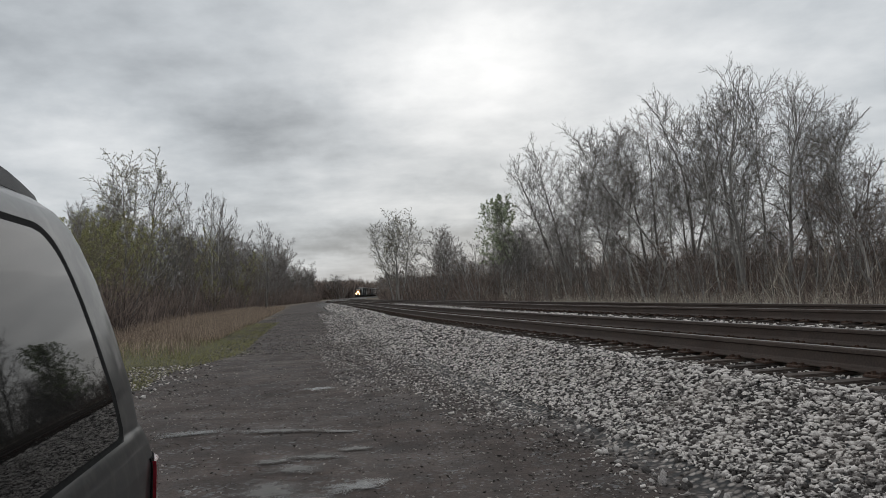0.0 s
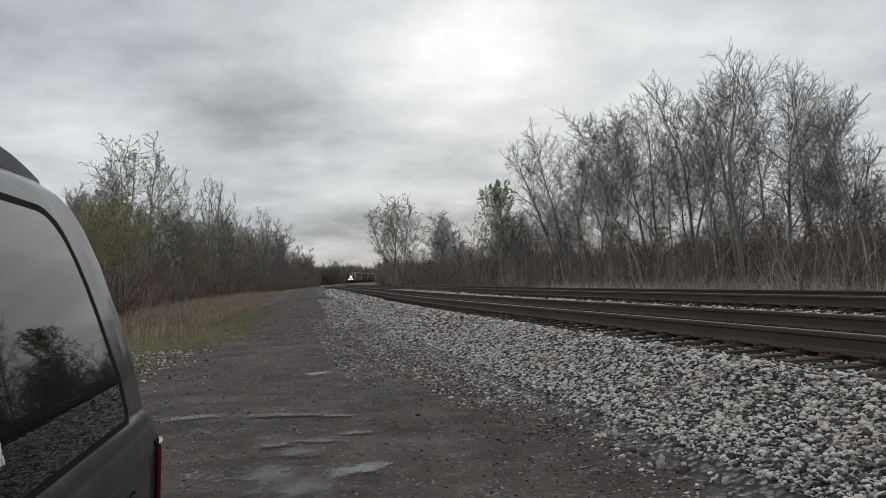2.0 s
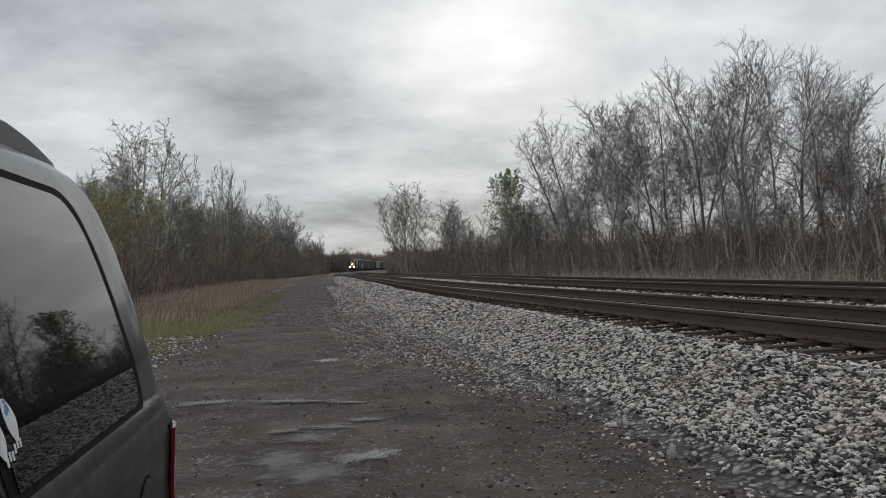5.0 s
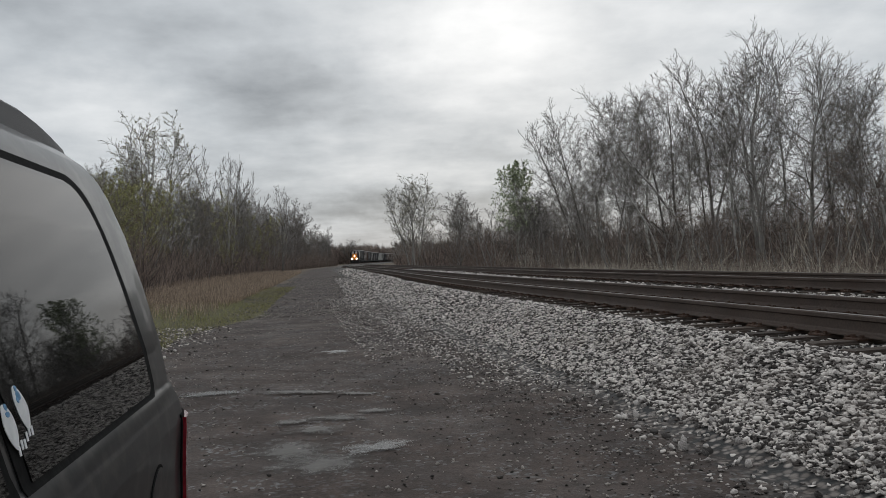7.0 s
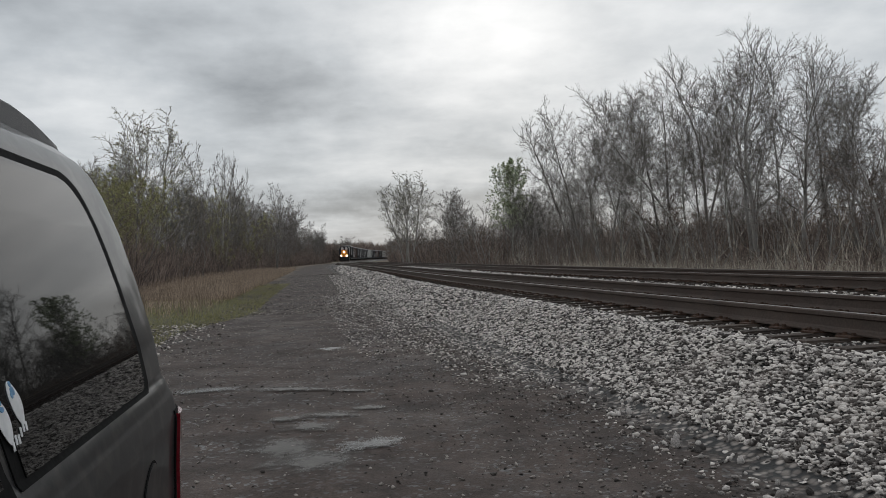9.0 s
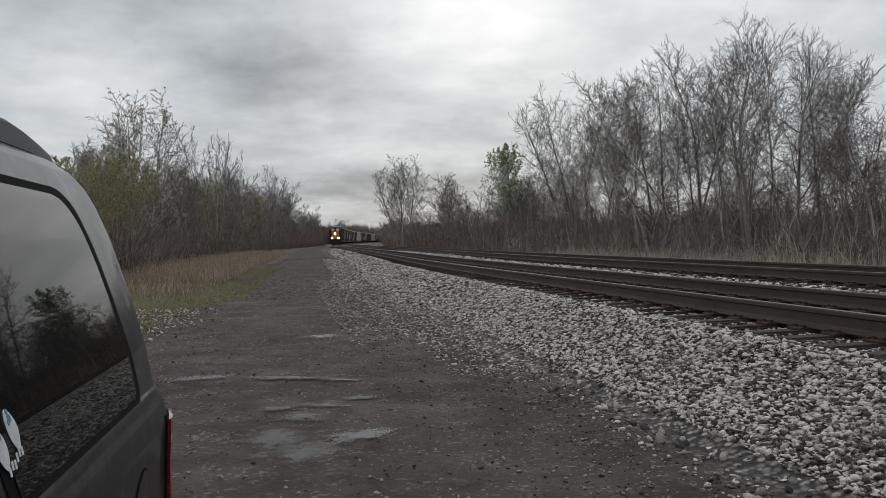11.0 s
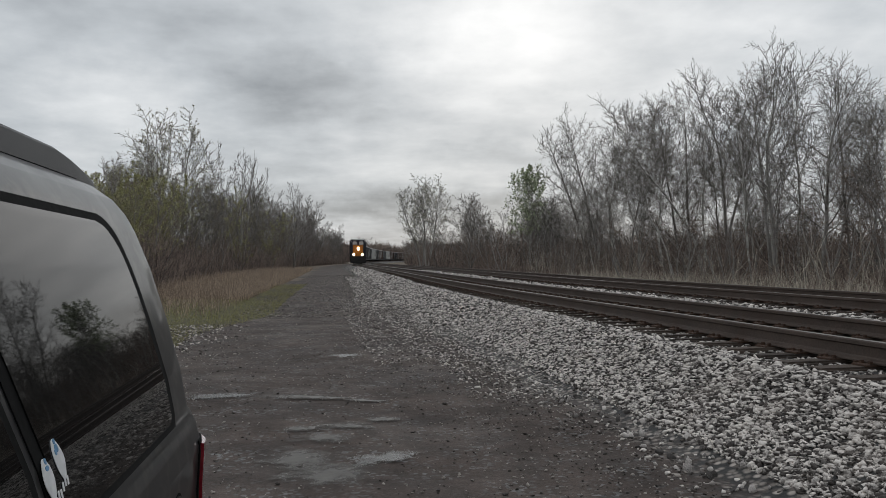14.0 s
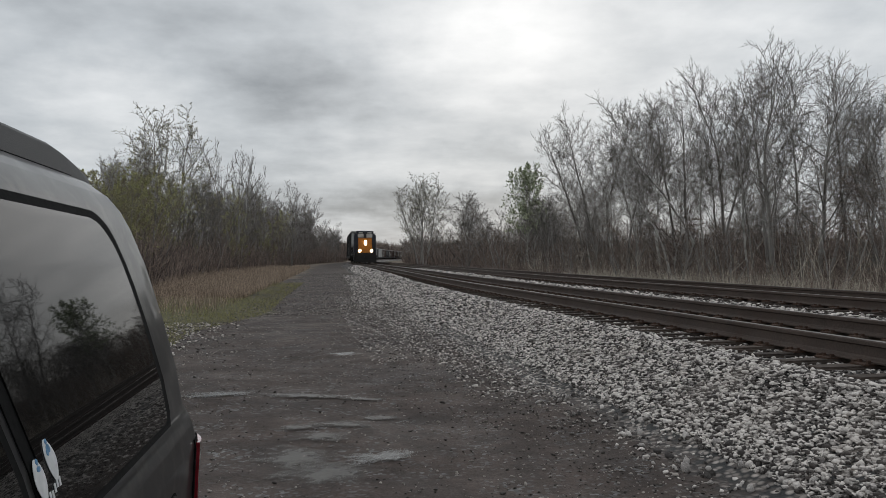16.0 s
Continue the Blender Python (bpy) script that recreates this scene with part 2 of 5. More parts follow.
def ground_material():
    """Dark gravel road, pale crushed stone by the rails, green then straw grass and leaf litter; told apart by the offset from the track."""
    m = bpy.data.materials.new("ground_cover")
    m.use_nodes = True
    nt = m.node_tree
    N, Lk = nt.nodes.new, nt.links.new
    bs = nt.nodes["Principled BSDF"]
    bs.inputs["Specular IOR Level"].default_value = 0.35
    tc = N("ShaderNodeTexCoord").outputs["Object"]

    def tex(sc, detail=4, rough=0.55):
        n = N("ShaderNodeTexNoise")
        n.inputs["Scale"].default_value, n.inputs["Detail"].default_value, n.inputs["Roughness"].default_value = sc, detail, rough
        Lk(tc, n.inputs["Vector"])
        return n.outputs[0]

    def ramp(src, *stops):
        r = N("ShaderNodeValToRGB")
        e = r.color_ramp.elements
        while len(e) < len(stops):
            e.new(0.5)
        for el, (p, c) in zip(e, stops):
            el.position, el.color = p, ((*c, 1) if isinstance(c, tuple) else (c, c, c, 1))
        Lk(src, r.inputs[0])
        return r.outputs[0]

    def mix(f, a, b, kind="MIX"):
        x = N("ShaderNodeMixRGB")
        x.blend_type = kind
        for i, v in enumerate((f, a, b)):
            if isinstance(v, (int, float)):
                x.inputs[i].default_value = v if i == 0 else (v, v, v, 1)
            else:
                Lk(v, x.inputs[i])
        return x.outputs[0]

    def calc(op, a, b):
        n = N("ShaderNodeMath")
        n.operation = op
        for i, v in enumerate((a, b)):
            if isinstance(v, (int, float)):
                n.inputs[i].default_value = v
            else:
                Lk(v, n.inputs[i])
        return n.outputs[0]

    at = N("ShaderNodeAttribute")
    at.attribute_name = "cover"          # r: stone, g: grass, b: straw, each 0 to 1
    sp = N("ShaderNodeSeparateColor")
    Lk(at.outputs["Color"], sp.inputs[0])
    wob = tex(1.3, 6, 0.65)
    wob2 = tex(9, 3)
    edge = calc("ADD", calc("ADD", calc("MULTIPLY", calc("SUBTRACT", wob, 0.5), 1.0), calc("MULTIPLY", calc("SUBTRACT", tex(0.3, 3), 0.5), 0.9)), calc("MULTIPLY", calc("SUBTRACT", wob2, 0.5), 0.7))

    def mask(src):
        return ramp(calc("ADD", src, edge), (0.34, 0.0), (0.68, 1.0))

    # road: dark fines with pale specks and lighter worn tracks
    vor = N("ShaderNodeTexVoronoi")
    vor.inputs["Scale"].default_value = 34
    Lk(tc, vor.inputs["Vector"])
    vcol = N("ShaderNodeSeparateColor")
    Lk(vor.outputs["Color"], vcol.inputs[0])
    fine = tex(70, 3)
    road = mix(ramp(tex(0.55, 6, 0.6), (0.4, 0.0), (0.66, 1.0)), ramp(fine, (0.3, (0.035, 0.0252, 0.0215)), (0.75, (0.079, 0.0585, 0.0495))),
               ramp(fine, (0.3, (0.065, 0.0485, 0.0412)), (0.75, (0.140, 0.106, 0.089))))
    road = mix(0.8, road, ramp(tex(2.6, 7, 0.75), (0.36, 0.42), (0.64, 1.25)), "MULTIPLY")
    specks = calc("MULTIPLY", ramp(vcol.outputs[0], (0.80, 0.0), (0.84, 1.0)), ramp(tex(2.2, 4), (0.42, 0.0), (0.62, 1.0)))
    road = mix(calc("MULTIPLY", specks, 0.75), road, ramp(vcol.outputs[1], (0.0, 0.08), (1.0, 0.24)))
    # crushed stone
    vs = N("ShaderNodeTexVoronoi")
    vs.inputs["Scale"].default_value = 17
    Lk(tc, vs.inputs["Vector"])
    scol = N("ShaderNodeSeparateColor")
    Lk(vs.outputs["Color"], scol.inputs[0])
    stone = mix(ramp(vs.outputs["Distance"], (0.28, 0.0), (0.6, 1.0)), ramp(scol.outputs[0], (0.0, (0.09, 0.078, 0.070)), (1.0, (0.43, 0.385, 0.35))), 0.04)
    green = ramp(tex(14, 5), (0.35, (0.095, 0.078, 0.052)), (0.62, (0.112, 0.110, 0.044)))
    straw = ramp(tex(6, 5), (0.3, (0.075, 0.055, 0.039)), (0.7, (0.205, 0.158, 0.112)))
    col = mix(mask(sp.outputs[0]), road, stone)
    col = mix(mask(sp.outputs[1]), col, green)
    col = mix(mask(sp.outputs[2]), col, straw)
    Lk(col, bs.inputs["Base Color"])
    Lk(ramp(tex(0.8, 4), (0.35, 0.75), (0.6, 0.95)), bs.inputs["Roughness"])
    hgt = calc("ADD", calc("MULTIPLY", fine, 0.35), calc("ADD", calc("MULTIPLY", tex(9, 4), 0.9), calc("MULTIPLY", calc("SUBTRACT", 1.0, vs.outputs["Distance"]), calc("MULTIPLY", sp.outputs[0], 1.2))))
    bp = N("ShaderNodeBump")
    bp.inputs["Strength"].default_value, bp.inputs["Distance"].default_value = 0.6, 0.022
    Lk(hgt, bp.inputs["Height"])
    Lk(bp.outputs[0], bs.inputs["Normal"])
    return m


M_GROUND = ground_material()


def soft_edge(m):
    """Lets a thin patch thin out to nothing at its ragged rim."""
    nt = m.node_tree
    N, Lk = nt.nodes.new, nt.links.new
    at = N("ShaderNodeAttribute")
    at.attribute_name = "depth"
    nz = N("ShaderNodeTexNoise")
    nz.inputs["Scale"].default_value, nz.inputs["Detail"].default_value, nz.inputs["Roughness"].default_value = 6.5, 8, 0.72
    Lk(N("ShaderNodeTexCoord").outputs["Object"], nz.inputs["Vector"])
    add = N("ShaderNodeMath")
    add.operation = "ADD"
    Lk(at.outputs["Fac"], add.inputs[0])
    big = N("ShaderNodeMath")
    big.operation = "MULTIPLY"
    Lk(nz.outputs[0], big.inputs[0])
    big.inputs[1].default_value = 2.4
    Lk(big.outputs[0], add.inputs[1])
    r = N("ShaderNodeMapRange")
    r.inputs["From Min"].default_value, r.inputs["From Max"].default_value, r.inputs["To Max"].default_value = 1.20, 1.95, 0.80
    Lk(add.outputs[0], r.inputs[0])
    Lk(r.outputs[0], nt.nodes["Principled BSDF"].inputs["Alpha"])


soft_edge(M_WATER)
soft_edge(M_MUD)

# ---- plan: the line of the near track, x for each y ahead, and the ground's height ----
LINE_Y = (-300, -60, 0, 6.83, 22.7, 54, 112.5, 162, 210, 282, 360, 432, 560, 700, 900, 1200)
LINE_X = (57, 16.4, 5.66, 4.47, 1.79, -2.46, -10.6, -17.4, -22.4, -27.8, -30.7, -31.6, -28.5, -17.5, 8, 60)
GAUGE, SPACING, RAIL_TOP, FAR_RISE = 1.505, 4.1, 0.75, 0.03
_ly, _lx = np.array(LINE_Y, float), np.array(LINE_X, float)
_sec = np.diff(_lx) / np.diff(_ly)
_tan = np.concatenate(([_sec[0]], (_sec[:-1] * np.diff(_ly)[1:] + _sec[1:] * np.diff(_ly)[:-1]) / (np.diff(_ly)[1:] + np.diff(_ly)[:-1]), [_sec[-1]]))


def line_x(y):
    """x of the near track's middle at y, smooth; straight past the ends."""
    y = np.asarray(y, float)
    i = np.clip(np.searchsorted(_ly, y) - 1, 0, len(_ly) - 2)
    h = _ly[i + 1] - _ly[i]
    t = np.clip((y - _ly[i]) / h, 0, 1)
    v = (2 * t**3 - 3 * t**2 + 1) * _lx[i] + (t**3 - 2 * t**2 + t) * h * _tan[i] + (3 * t**2 - 2 * t**3) * _lx[i + 1] + (t**3 - t**2) * h * _tan[i + 1]
    return v + np.where(y > _ly[-1], (y - _ly[-1]) * _sec[-1], 0) + np.where(y < _ly[0], (y - _ly[0]) * _sec[0], 0)


def slope(y):
    return (line_x(np.asarray(y) + 0.5) - line_x(np.asarray(y) - 0.5))


def plan(y, u):
    """The place at y along the line, u metres to its right."""
    k = slope(y)
    n = np.sqrt(1 + k * k)
    return line_x(y) + u / n, y - u * k / n


def offset(x, y):
    return (x - line_x(y)) / np.sqrt(1 + slope(y)**2)


def step(a, b, x):
    t = np.clip((x - a) / (b - a), 0, 1)
    return t * t * (3 - 2 * t)


def height(u, y):
    """The ground's height at offset u."""
    u, y = np.asarray(u, float), np.asarray(y, float)
    bank = 0.505 * np.interp(u, (-2.75, -1.62, 5.75, 7.1), (0, 1, 1, 0)) + FAR_RISE * step(1.2, 2.8, u) * step(7.1, 5.75, u)
    verge = 0.12 * step(-7.5, -14, u) + 0.25 * step(-14, -40, u) - 0.12 * step(7, 10, u)
    wave = 0.018 * np.sin(1.7 * u + 0.35 * y) * np.sin(0.43 * y + 1) * step(-2.6, -3.4, u)
    return bank + verge + wave


# ---- helpers for meshes ----
def mesh_object(name, verts, faces, mat, parent=None, smooth=False, label=""):
    me = bpy.data.meshes.new(name)
    me.from_pydata(verts, [], faces)
    me.materials.append(mat)
    if smooth:
        me.polygons.foreach_set("use_smooth", np.ones(len(me.polygons), bool))
    ob = new(name, me)
    ob.parent = parent
    return tagged(ob, label)


def big_mesh(name, v, f, mat, parent=None):
    """A large mesh from arrays: v (n, 3), f (m, 3)."""
    me = bpy.data.meshes.new(name)
    me.vertices.add(len(v))
    me.vertices.foreach_set("co", np.ascontiguousarray(v, np.float32).ravel())
    me.loops.add(f.size)
    me.loops.foreach_set("vertex_index", np.ascontiguousarray(f, np.int32).ravel())
    me.polygons.add(len(f))
    me.polygons.foreach_set("loop_start", np.arange(0, f.size, f.shape[1], dtype=np.int32))
    me.update(calc_edges=True)
    me.materials.append(mat)
    ob = new(name, me)
    ob.parent = parent
    return ob


def part(name, bm, mat, parent, label="", smooth=False):
    """Links a bmesh as one mesh object under a thing."""
    bm.normal_update()
    me = bpy.data.meshes.new(name)
    bm.to_mesh(me)
    bm.free()
    me.materials.append(mat)
    if smooth:
        me.polygons.foreach_set("use_smooth", np.ones(len(me.polygons), bool))
    ob = new(name, me)
    ob.parent = parent
    return tagged(ob, label)


def box(bm, x0, x1, y0, y1, z0, z1, bevel=0.0, taper=0.0):
    """Adds a box, bevelled; taper draws the top in."""
    r = bmesh.ops.create_cube(bm, size=1.0)
    for v in r["verts"]:
        top = v.co.z > 0
        v.co = Vector(((x0 + x1) / 2 + v.co.x * (x1 - x0 - (2 * taper if top else 0)), (y0 + y1) / 2 + v.co.y * (y1 - y0 - (2 * taper if top else 0)), (z0 + z1) / 2 + v.co.z * (z1 - z0)))
    if bevel:
        edges = list({e for v in r["verts"] for e in v.link_edges})
        bmesh.ops.bevel(bm, geom=edges, offset=bevel, segments=2, affect="EDGES")
    return bm


def disc(bm, m, r1, r2, depth, seg=24):
    bmesh.ops.create_cone(bm, cap_ends=True, segments=seg, radius1=r1, radius2=r2, depth=depth, matrix=m)
    return bm


def thing(name, m, label, category, group="", kind=""):
    e = new(name)
    e.matrix_basis = m
    return tagged(e, label, category, group, kind)


# ---- ground: one sheet to the horizon ----
def make_ground():
    ys = np.concatenate((np.arange(-300, -20, 12), np.arange(-20, 0, 1.0), np.arange(0, 30, 0.3), np.arange(30, 80, 1.0), np.arange(80, 460, 6), np.arange(460, 1200, 40), np.arange(1200, 4001, 400)))
    us = np.concatenate((np.array((-3000, -1500, -700, -300, -150, -90, -60)), np.arange(-44, -14, 2.0), np.arange(-14, -4, 0.4), np.arange(-4, -1.2, 0.1), np.arange(-1.0, 5.6, 0.4), np.arange(5.6, 8, 0.2), np.arange(8, 40, 2.0), np.array((50, 80, 150, 300, 700, 1500, 3000))))
    Y, U = np.meshgrid(ys, us, indexing="ij")
    X, YY = plan(Y, U)
    far = np.abs(U) > 60
    YY = np.where(far, Y, YY)
    Z = height(U, Y)
    rng = np.random.default_rng(4)
    Z = Z + rng.normal(0, 0.004, Z.shape) * (np.abs(U) < 20)
    v = np.stack((X, YY, Z), -1).reshape(-1, 3)
    ny, nu = Y.shape
    i = np.arange((ny - 1) * (nu - 1))
    a = (i // (nu - 1)) * nu + i % (nu - 1)
    f = np.stack((a, a + 1, a + nu + 1, a + nu), -1)
    ob = big_mesh("ground", v, f, M_GROUND)
    ob.data.polygons.foreach_set("use_smooth", np.ones(len(f), bool))
    # the lot widens near the parked van
    left = -7.1 + 0.55 * np.sin(0.31 * Y) + 0.4 * np.sin(0.83 * Y + 1) - 1.4 * step(24, 15, Y) - 30 * step(15.5, 12.5, Y)
    stone = step(-3.7, -2.1, U) * step(7.6, 7.0, U)
    rubble = 0.5 * step(1.6, 0.4, np.abs(U - left - 0.2)) * step(22, 14, Y) * step(9, 13, Y)
    grass = step(1.3, -1.5, U - left) * step(60, 25, Y) + step(7.2, 8.2, U)
    straw = step(-1.0, -4.6, U - left) * (0.15 + 0.85 * step(23, 34, Y)) + 0.85 * step(0.8, -2.0, U - left) * step(22, 50, Y) + step(7.6, 9.0, U)
    cover = np.stack((np.maximum(stone, rubble), np.clip(grass, 0, 1), np.clip(straw, 0, 1), np.ones_like(Z)), -1).reshape(-1, 4)
    at = ob.data.color_attributes.new("cover", "FLOAT_COLOR", "POINT")
    at.data.foreach_set("color", cover.astype(np.float32).ravel())
    tagged(ob, "dark gravel lot and road with grass verges, ballast bank under the rails", "ground", kind="structure")


make_ground()


# ---- railway tracks ----
RAIL_PROFILE = ((-0.075, 0.0), (0.075, 0.0), (0.075, 0.012), (0.018, 0.028), (0.010, 0.045), (0.010, 0.128), (0.036, 0.142), (0.037, 0.172), (0.030, 0.184), (-0.030, 0.184), (-0.037, 0.172), (-0.036, 0.142), (-0.010, 0.128), (-0.010, 0.045), (-0.018, 0.028), (-0.075, 0.012))


def make_rail(name, u0, ys, parent, rise):
    n = len(RAIL_PROFILE)
    v, f = [], []
    for y in ys:
        for a, b in RAIL_PROFILE:
            x, yy = plan(y, u0 + a)
            v.append((float(x), float(yy), RAIL_TOP + rise - 0.184 + b))
    for i in range(len(ys) - 1):
        for j in range(n):
            f.append((i * n + j, i * n + (j + 1) % n, (i + 1) * n + (j + 1) % n, (i + 1) * n + j))
    ob = mesh_object(name, v, f, M_RAIL, parent, label="long rust-brown steel rail")
    ob.data.materials.append(M_HEAD)
    idx = np.zeros(len(f), np.int32)
    idx[np.arange(len(f)) % n == 8] = 1
    ob.data.polygons.foreach_set("material_index", idx)
    return ob


def tie_mesh():
    bm = bmesh.new()
    box(bm, -1.32, 1.32, -0.112, 0.112, -0.16, 0.0, 0.012)
    rnd = random.Random(3)
    for v in bm.verts:
        v.co.z += rnd.uniform(-0.008, 0.006)
        v.co.x += rnd.uniform(-0.02, 0.02)
    me = bpy.data.meshes.new("tie")
    bm.to_mesh(me)
    bm.free()
    me.materials.append(M_TIE)
    return me


def plate_mesh():
    bm = bmesh.new()
    box(bm, -0.17, 0.17, -0.095, 0.095, 0.0, 0.018, 0.004)
    for sx in (-1, 1):
        for sy in (-1, 1):
            box(bm, sx * 0.10 - 0.014, sx * 0.10 + 0.014, sy * 0.055 - 0.014, sy * 0.055 + 0.014, 0.018, 0.045)
        box(bm, sx * 0.085 - 0.022, sx * 0.085 + 0.022, 0.115, 0.160, -0.01, 0.030, 0.004)
    me = bpy.data.meshes.new("tie_plate")
    bm.to_mesh(me)
    bm.free()
    me.materials.append(M_PLATE)
    return me


def make_tracks():
    tie, plate = tie_mesh(), plate_mesh()
    ys = np.concatenate((np.arange(-200, 0, 20), np.arange(0, 60, 1.5), np.arange(60, 460, 6), np.arange(460, 1000, 15)))
    rnd = random.Random(8)
    for u0, rise, label in ((0.0, 0.0, "near railway track, rust-brown rails on weathered wooden ties"), (SPACING, FAR_RISE, "far railway track, rust-brown rails on weathered wooden ties")):
        tr = thing("railway_track", pose(0, 0, 0), label, "railway track", "railway tracks")
        for s in (-1, 1):
            make_rail("rail", u0 + s * GAUGE / 2, ys, tr, rise)
        y, far = -3.0, []
        while y < 150:
            y += 0.5 + rnd.uniform(-0.03, 0.03)
            x, yy = plan(y, u0)
            turn = -math.degrees(math.atan(float(slope(y))))
            m = pose(float(x) + rnd.uniform(-0.04, 0.04), float(yy), RAIL_TOP + rise - 0.204 + rnd.uniform(-0.006, 0.002), rnd.uniform(-1, 1), 0, turn + rnd.uniform(-1.5, 1.5))
            if y < 46:
                t = new("tie", tie)
                t.parent, t.matrix_basis = tr, m
                for s in (-1, 1):
                    px, py = plan(y, u0 + s * GAUGE / 2)
                    p = new("tie_plate", plate)
                    p.parent, p.matrix_basis = tr, pose(float(px), float(py), RAIL_TOP + rise - 0.204, 0, 0, turn)
            else:
                far.append(m)
        base = np.array([v.co for v in tie.vertices])
        fs = [tuple(p.vertices) for p in tie.polygons]
        vs, ff = [], []
        for m in far:
            k = len(vs)
            vs += [tuple(m @ Vector(c)) for c in base]
            ff += [tuple(i + k for i in p) for p in fs]
        mesh_object("distant_ties", vs, ff, M_TIE, tr)["kind"] = "stuff"


make_tracks()


# ---- parked van beside the camera ----
# local: y towards its rear, x to the side that faces the tracks, z up
VAN_Z = (0.2, 0.26, 0.35, 0.6, 0.85, 0.98, 1.035, 1.075, 1.09, 1.2, 1.35, 1.5, 1.6, 1.65, 1.69, 1.725, 1.755, 1.78, 1.8, 1.81)
VAN_L = (0.54, 0.45, 0.41, 0.388, 0.378, 0.366, 0.377, 0.392, 0.401, 0.419, 0.458, 0.502, 0.537, 0.560, 0.588, 0.632, 0.695, 0.81, 0.98, 1.15)
VAN_REAR = (2.6, 2.68, 2.72, 2.73, 2.7, 2.67, 2.655, 2.645, 2.64, 2.64, 2.642, 2.632, 2.608, 2.588, 2.562, 2.53, 2.49, 2.43, 2.33, 2.2)
VAN_FRONT = (-1.95, -2.05, -2.1, -2.12, -2.05, -1.85, -1.55, -1.3, -1.22, -1.05, -0.85, -0.65, -0.48, -0.4, -0.33, -0.26, -0.18, -0.08, 0.05, 0.2)
VAN_MID = 1.33


def van_at(table, z):
    return float(np.interp(z, VAN_Z, table))


def van_side(y, z, out=0.0, side=1):
    """A point of the van's flank at y and z, out metres proud of it."""
    hw, r = VAN_MID - van_at(VAN_L, z), 0.25
    yr = van_at(VAN_REAR, z)
    d = y - (yr - r)
    x = hw - (r - math.sqrt(max(r * r - d * d, 0)) if d > 0 else 0)
    nx, ny = 1.0, (d / r if d > 0 else 0.0)
    n = math.hypot(nx, ny)
    return (-VAN_MID + side * (x + out * nx / n), y + out * ny / n, z)


def patch(rows, cols, lo, hi, z0, z1, out, thick=0.012, side=1):
    """A panel that follows the flank between the edges lo(z) and hi(z), closed all round."""
    bm = bmesh.new()
    grid = []
    for layer in (out, out - thick):
        g = []
        for i in range(rows + 1):
            z = z0 + (z1 - z0) * i / rows
            a, b = lo(z), hi(z)
            g.append([bm.verts.new(van_side(a + (b - a) * j / cols, z, layer, side)) for j in range(cols + 1)])
        grid.append(g)
    A, B = grid
    for i in range(rows):
        for j in range(cols):
            a, b = (A[i][j], A[i][j + 1], A[i + 1][j + 1], A[i + 1][j]), (B[i][j], B[i + 1][j], B[i + 1][j + 1], B[i][j + 1])
            bm.faces.new(a if side > 0 else a[::-1])
            bm.faces.new(b if side > 0 else b[::-1])
    rim = [(0, j) for j in range(cols)] + [(i, cols) for i in range(rows)] + [(rows, j) for j in range(cols, 0, -1)] + [(i, 0) for i in range(rows, 0, -1)]
    for k, (i, j) in enumerate(rim):
        i2, j2 = rim[(k + 1) % len(rim)]
        bm.faces.new([bm.verts.new(q.co) for q in (A[i][j], B[i][j], B[i2][j2], A[i2][j2])])
    bm.normal_update()
    return bm


def quarter_rear(z, grow=0.0):
    """Rear edge of the quarter glass, raked with the pillar and rounded at its corners."""
    top, low, r = 1.610 + 0.4 * grow, 1.092 - 0.25 * grow, 0.085
    y = float(np.interp(z, (1.08, 1.11, 1.44, 1.62), (2.155, 2.165, 2.135, 2.085)))
    d = min(max((z - (top - r)) / r, 0.0), 1.0)
    c = min(max((low + 0.03 - z) / 0.03, 0.0), 1.0)
    return y + grow - 1.35 * r * (1 - math.sqrt(1 - d * d)) - 0.03 * (1 - math.sqrt(1 - c * c))


def quarter_front(z, grow=0.0):
    return 1.272 - 0.30 * (z - 1.175) - grow


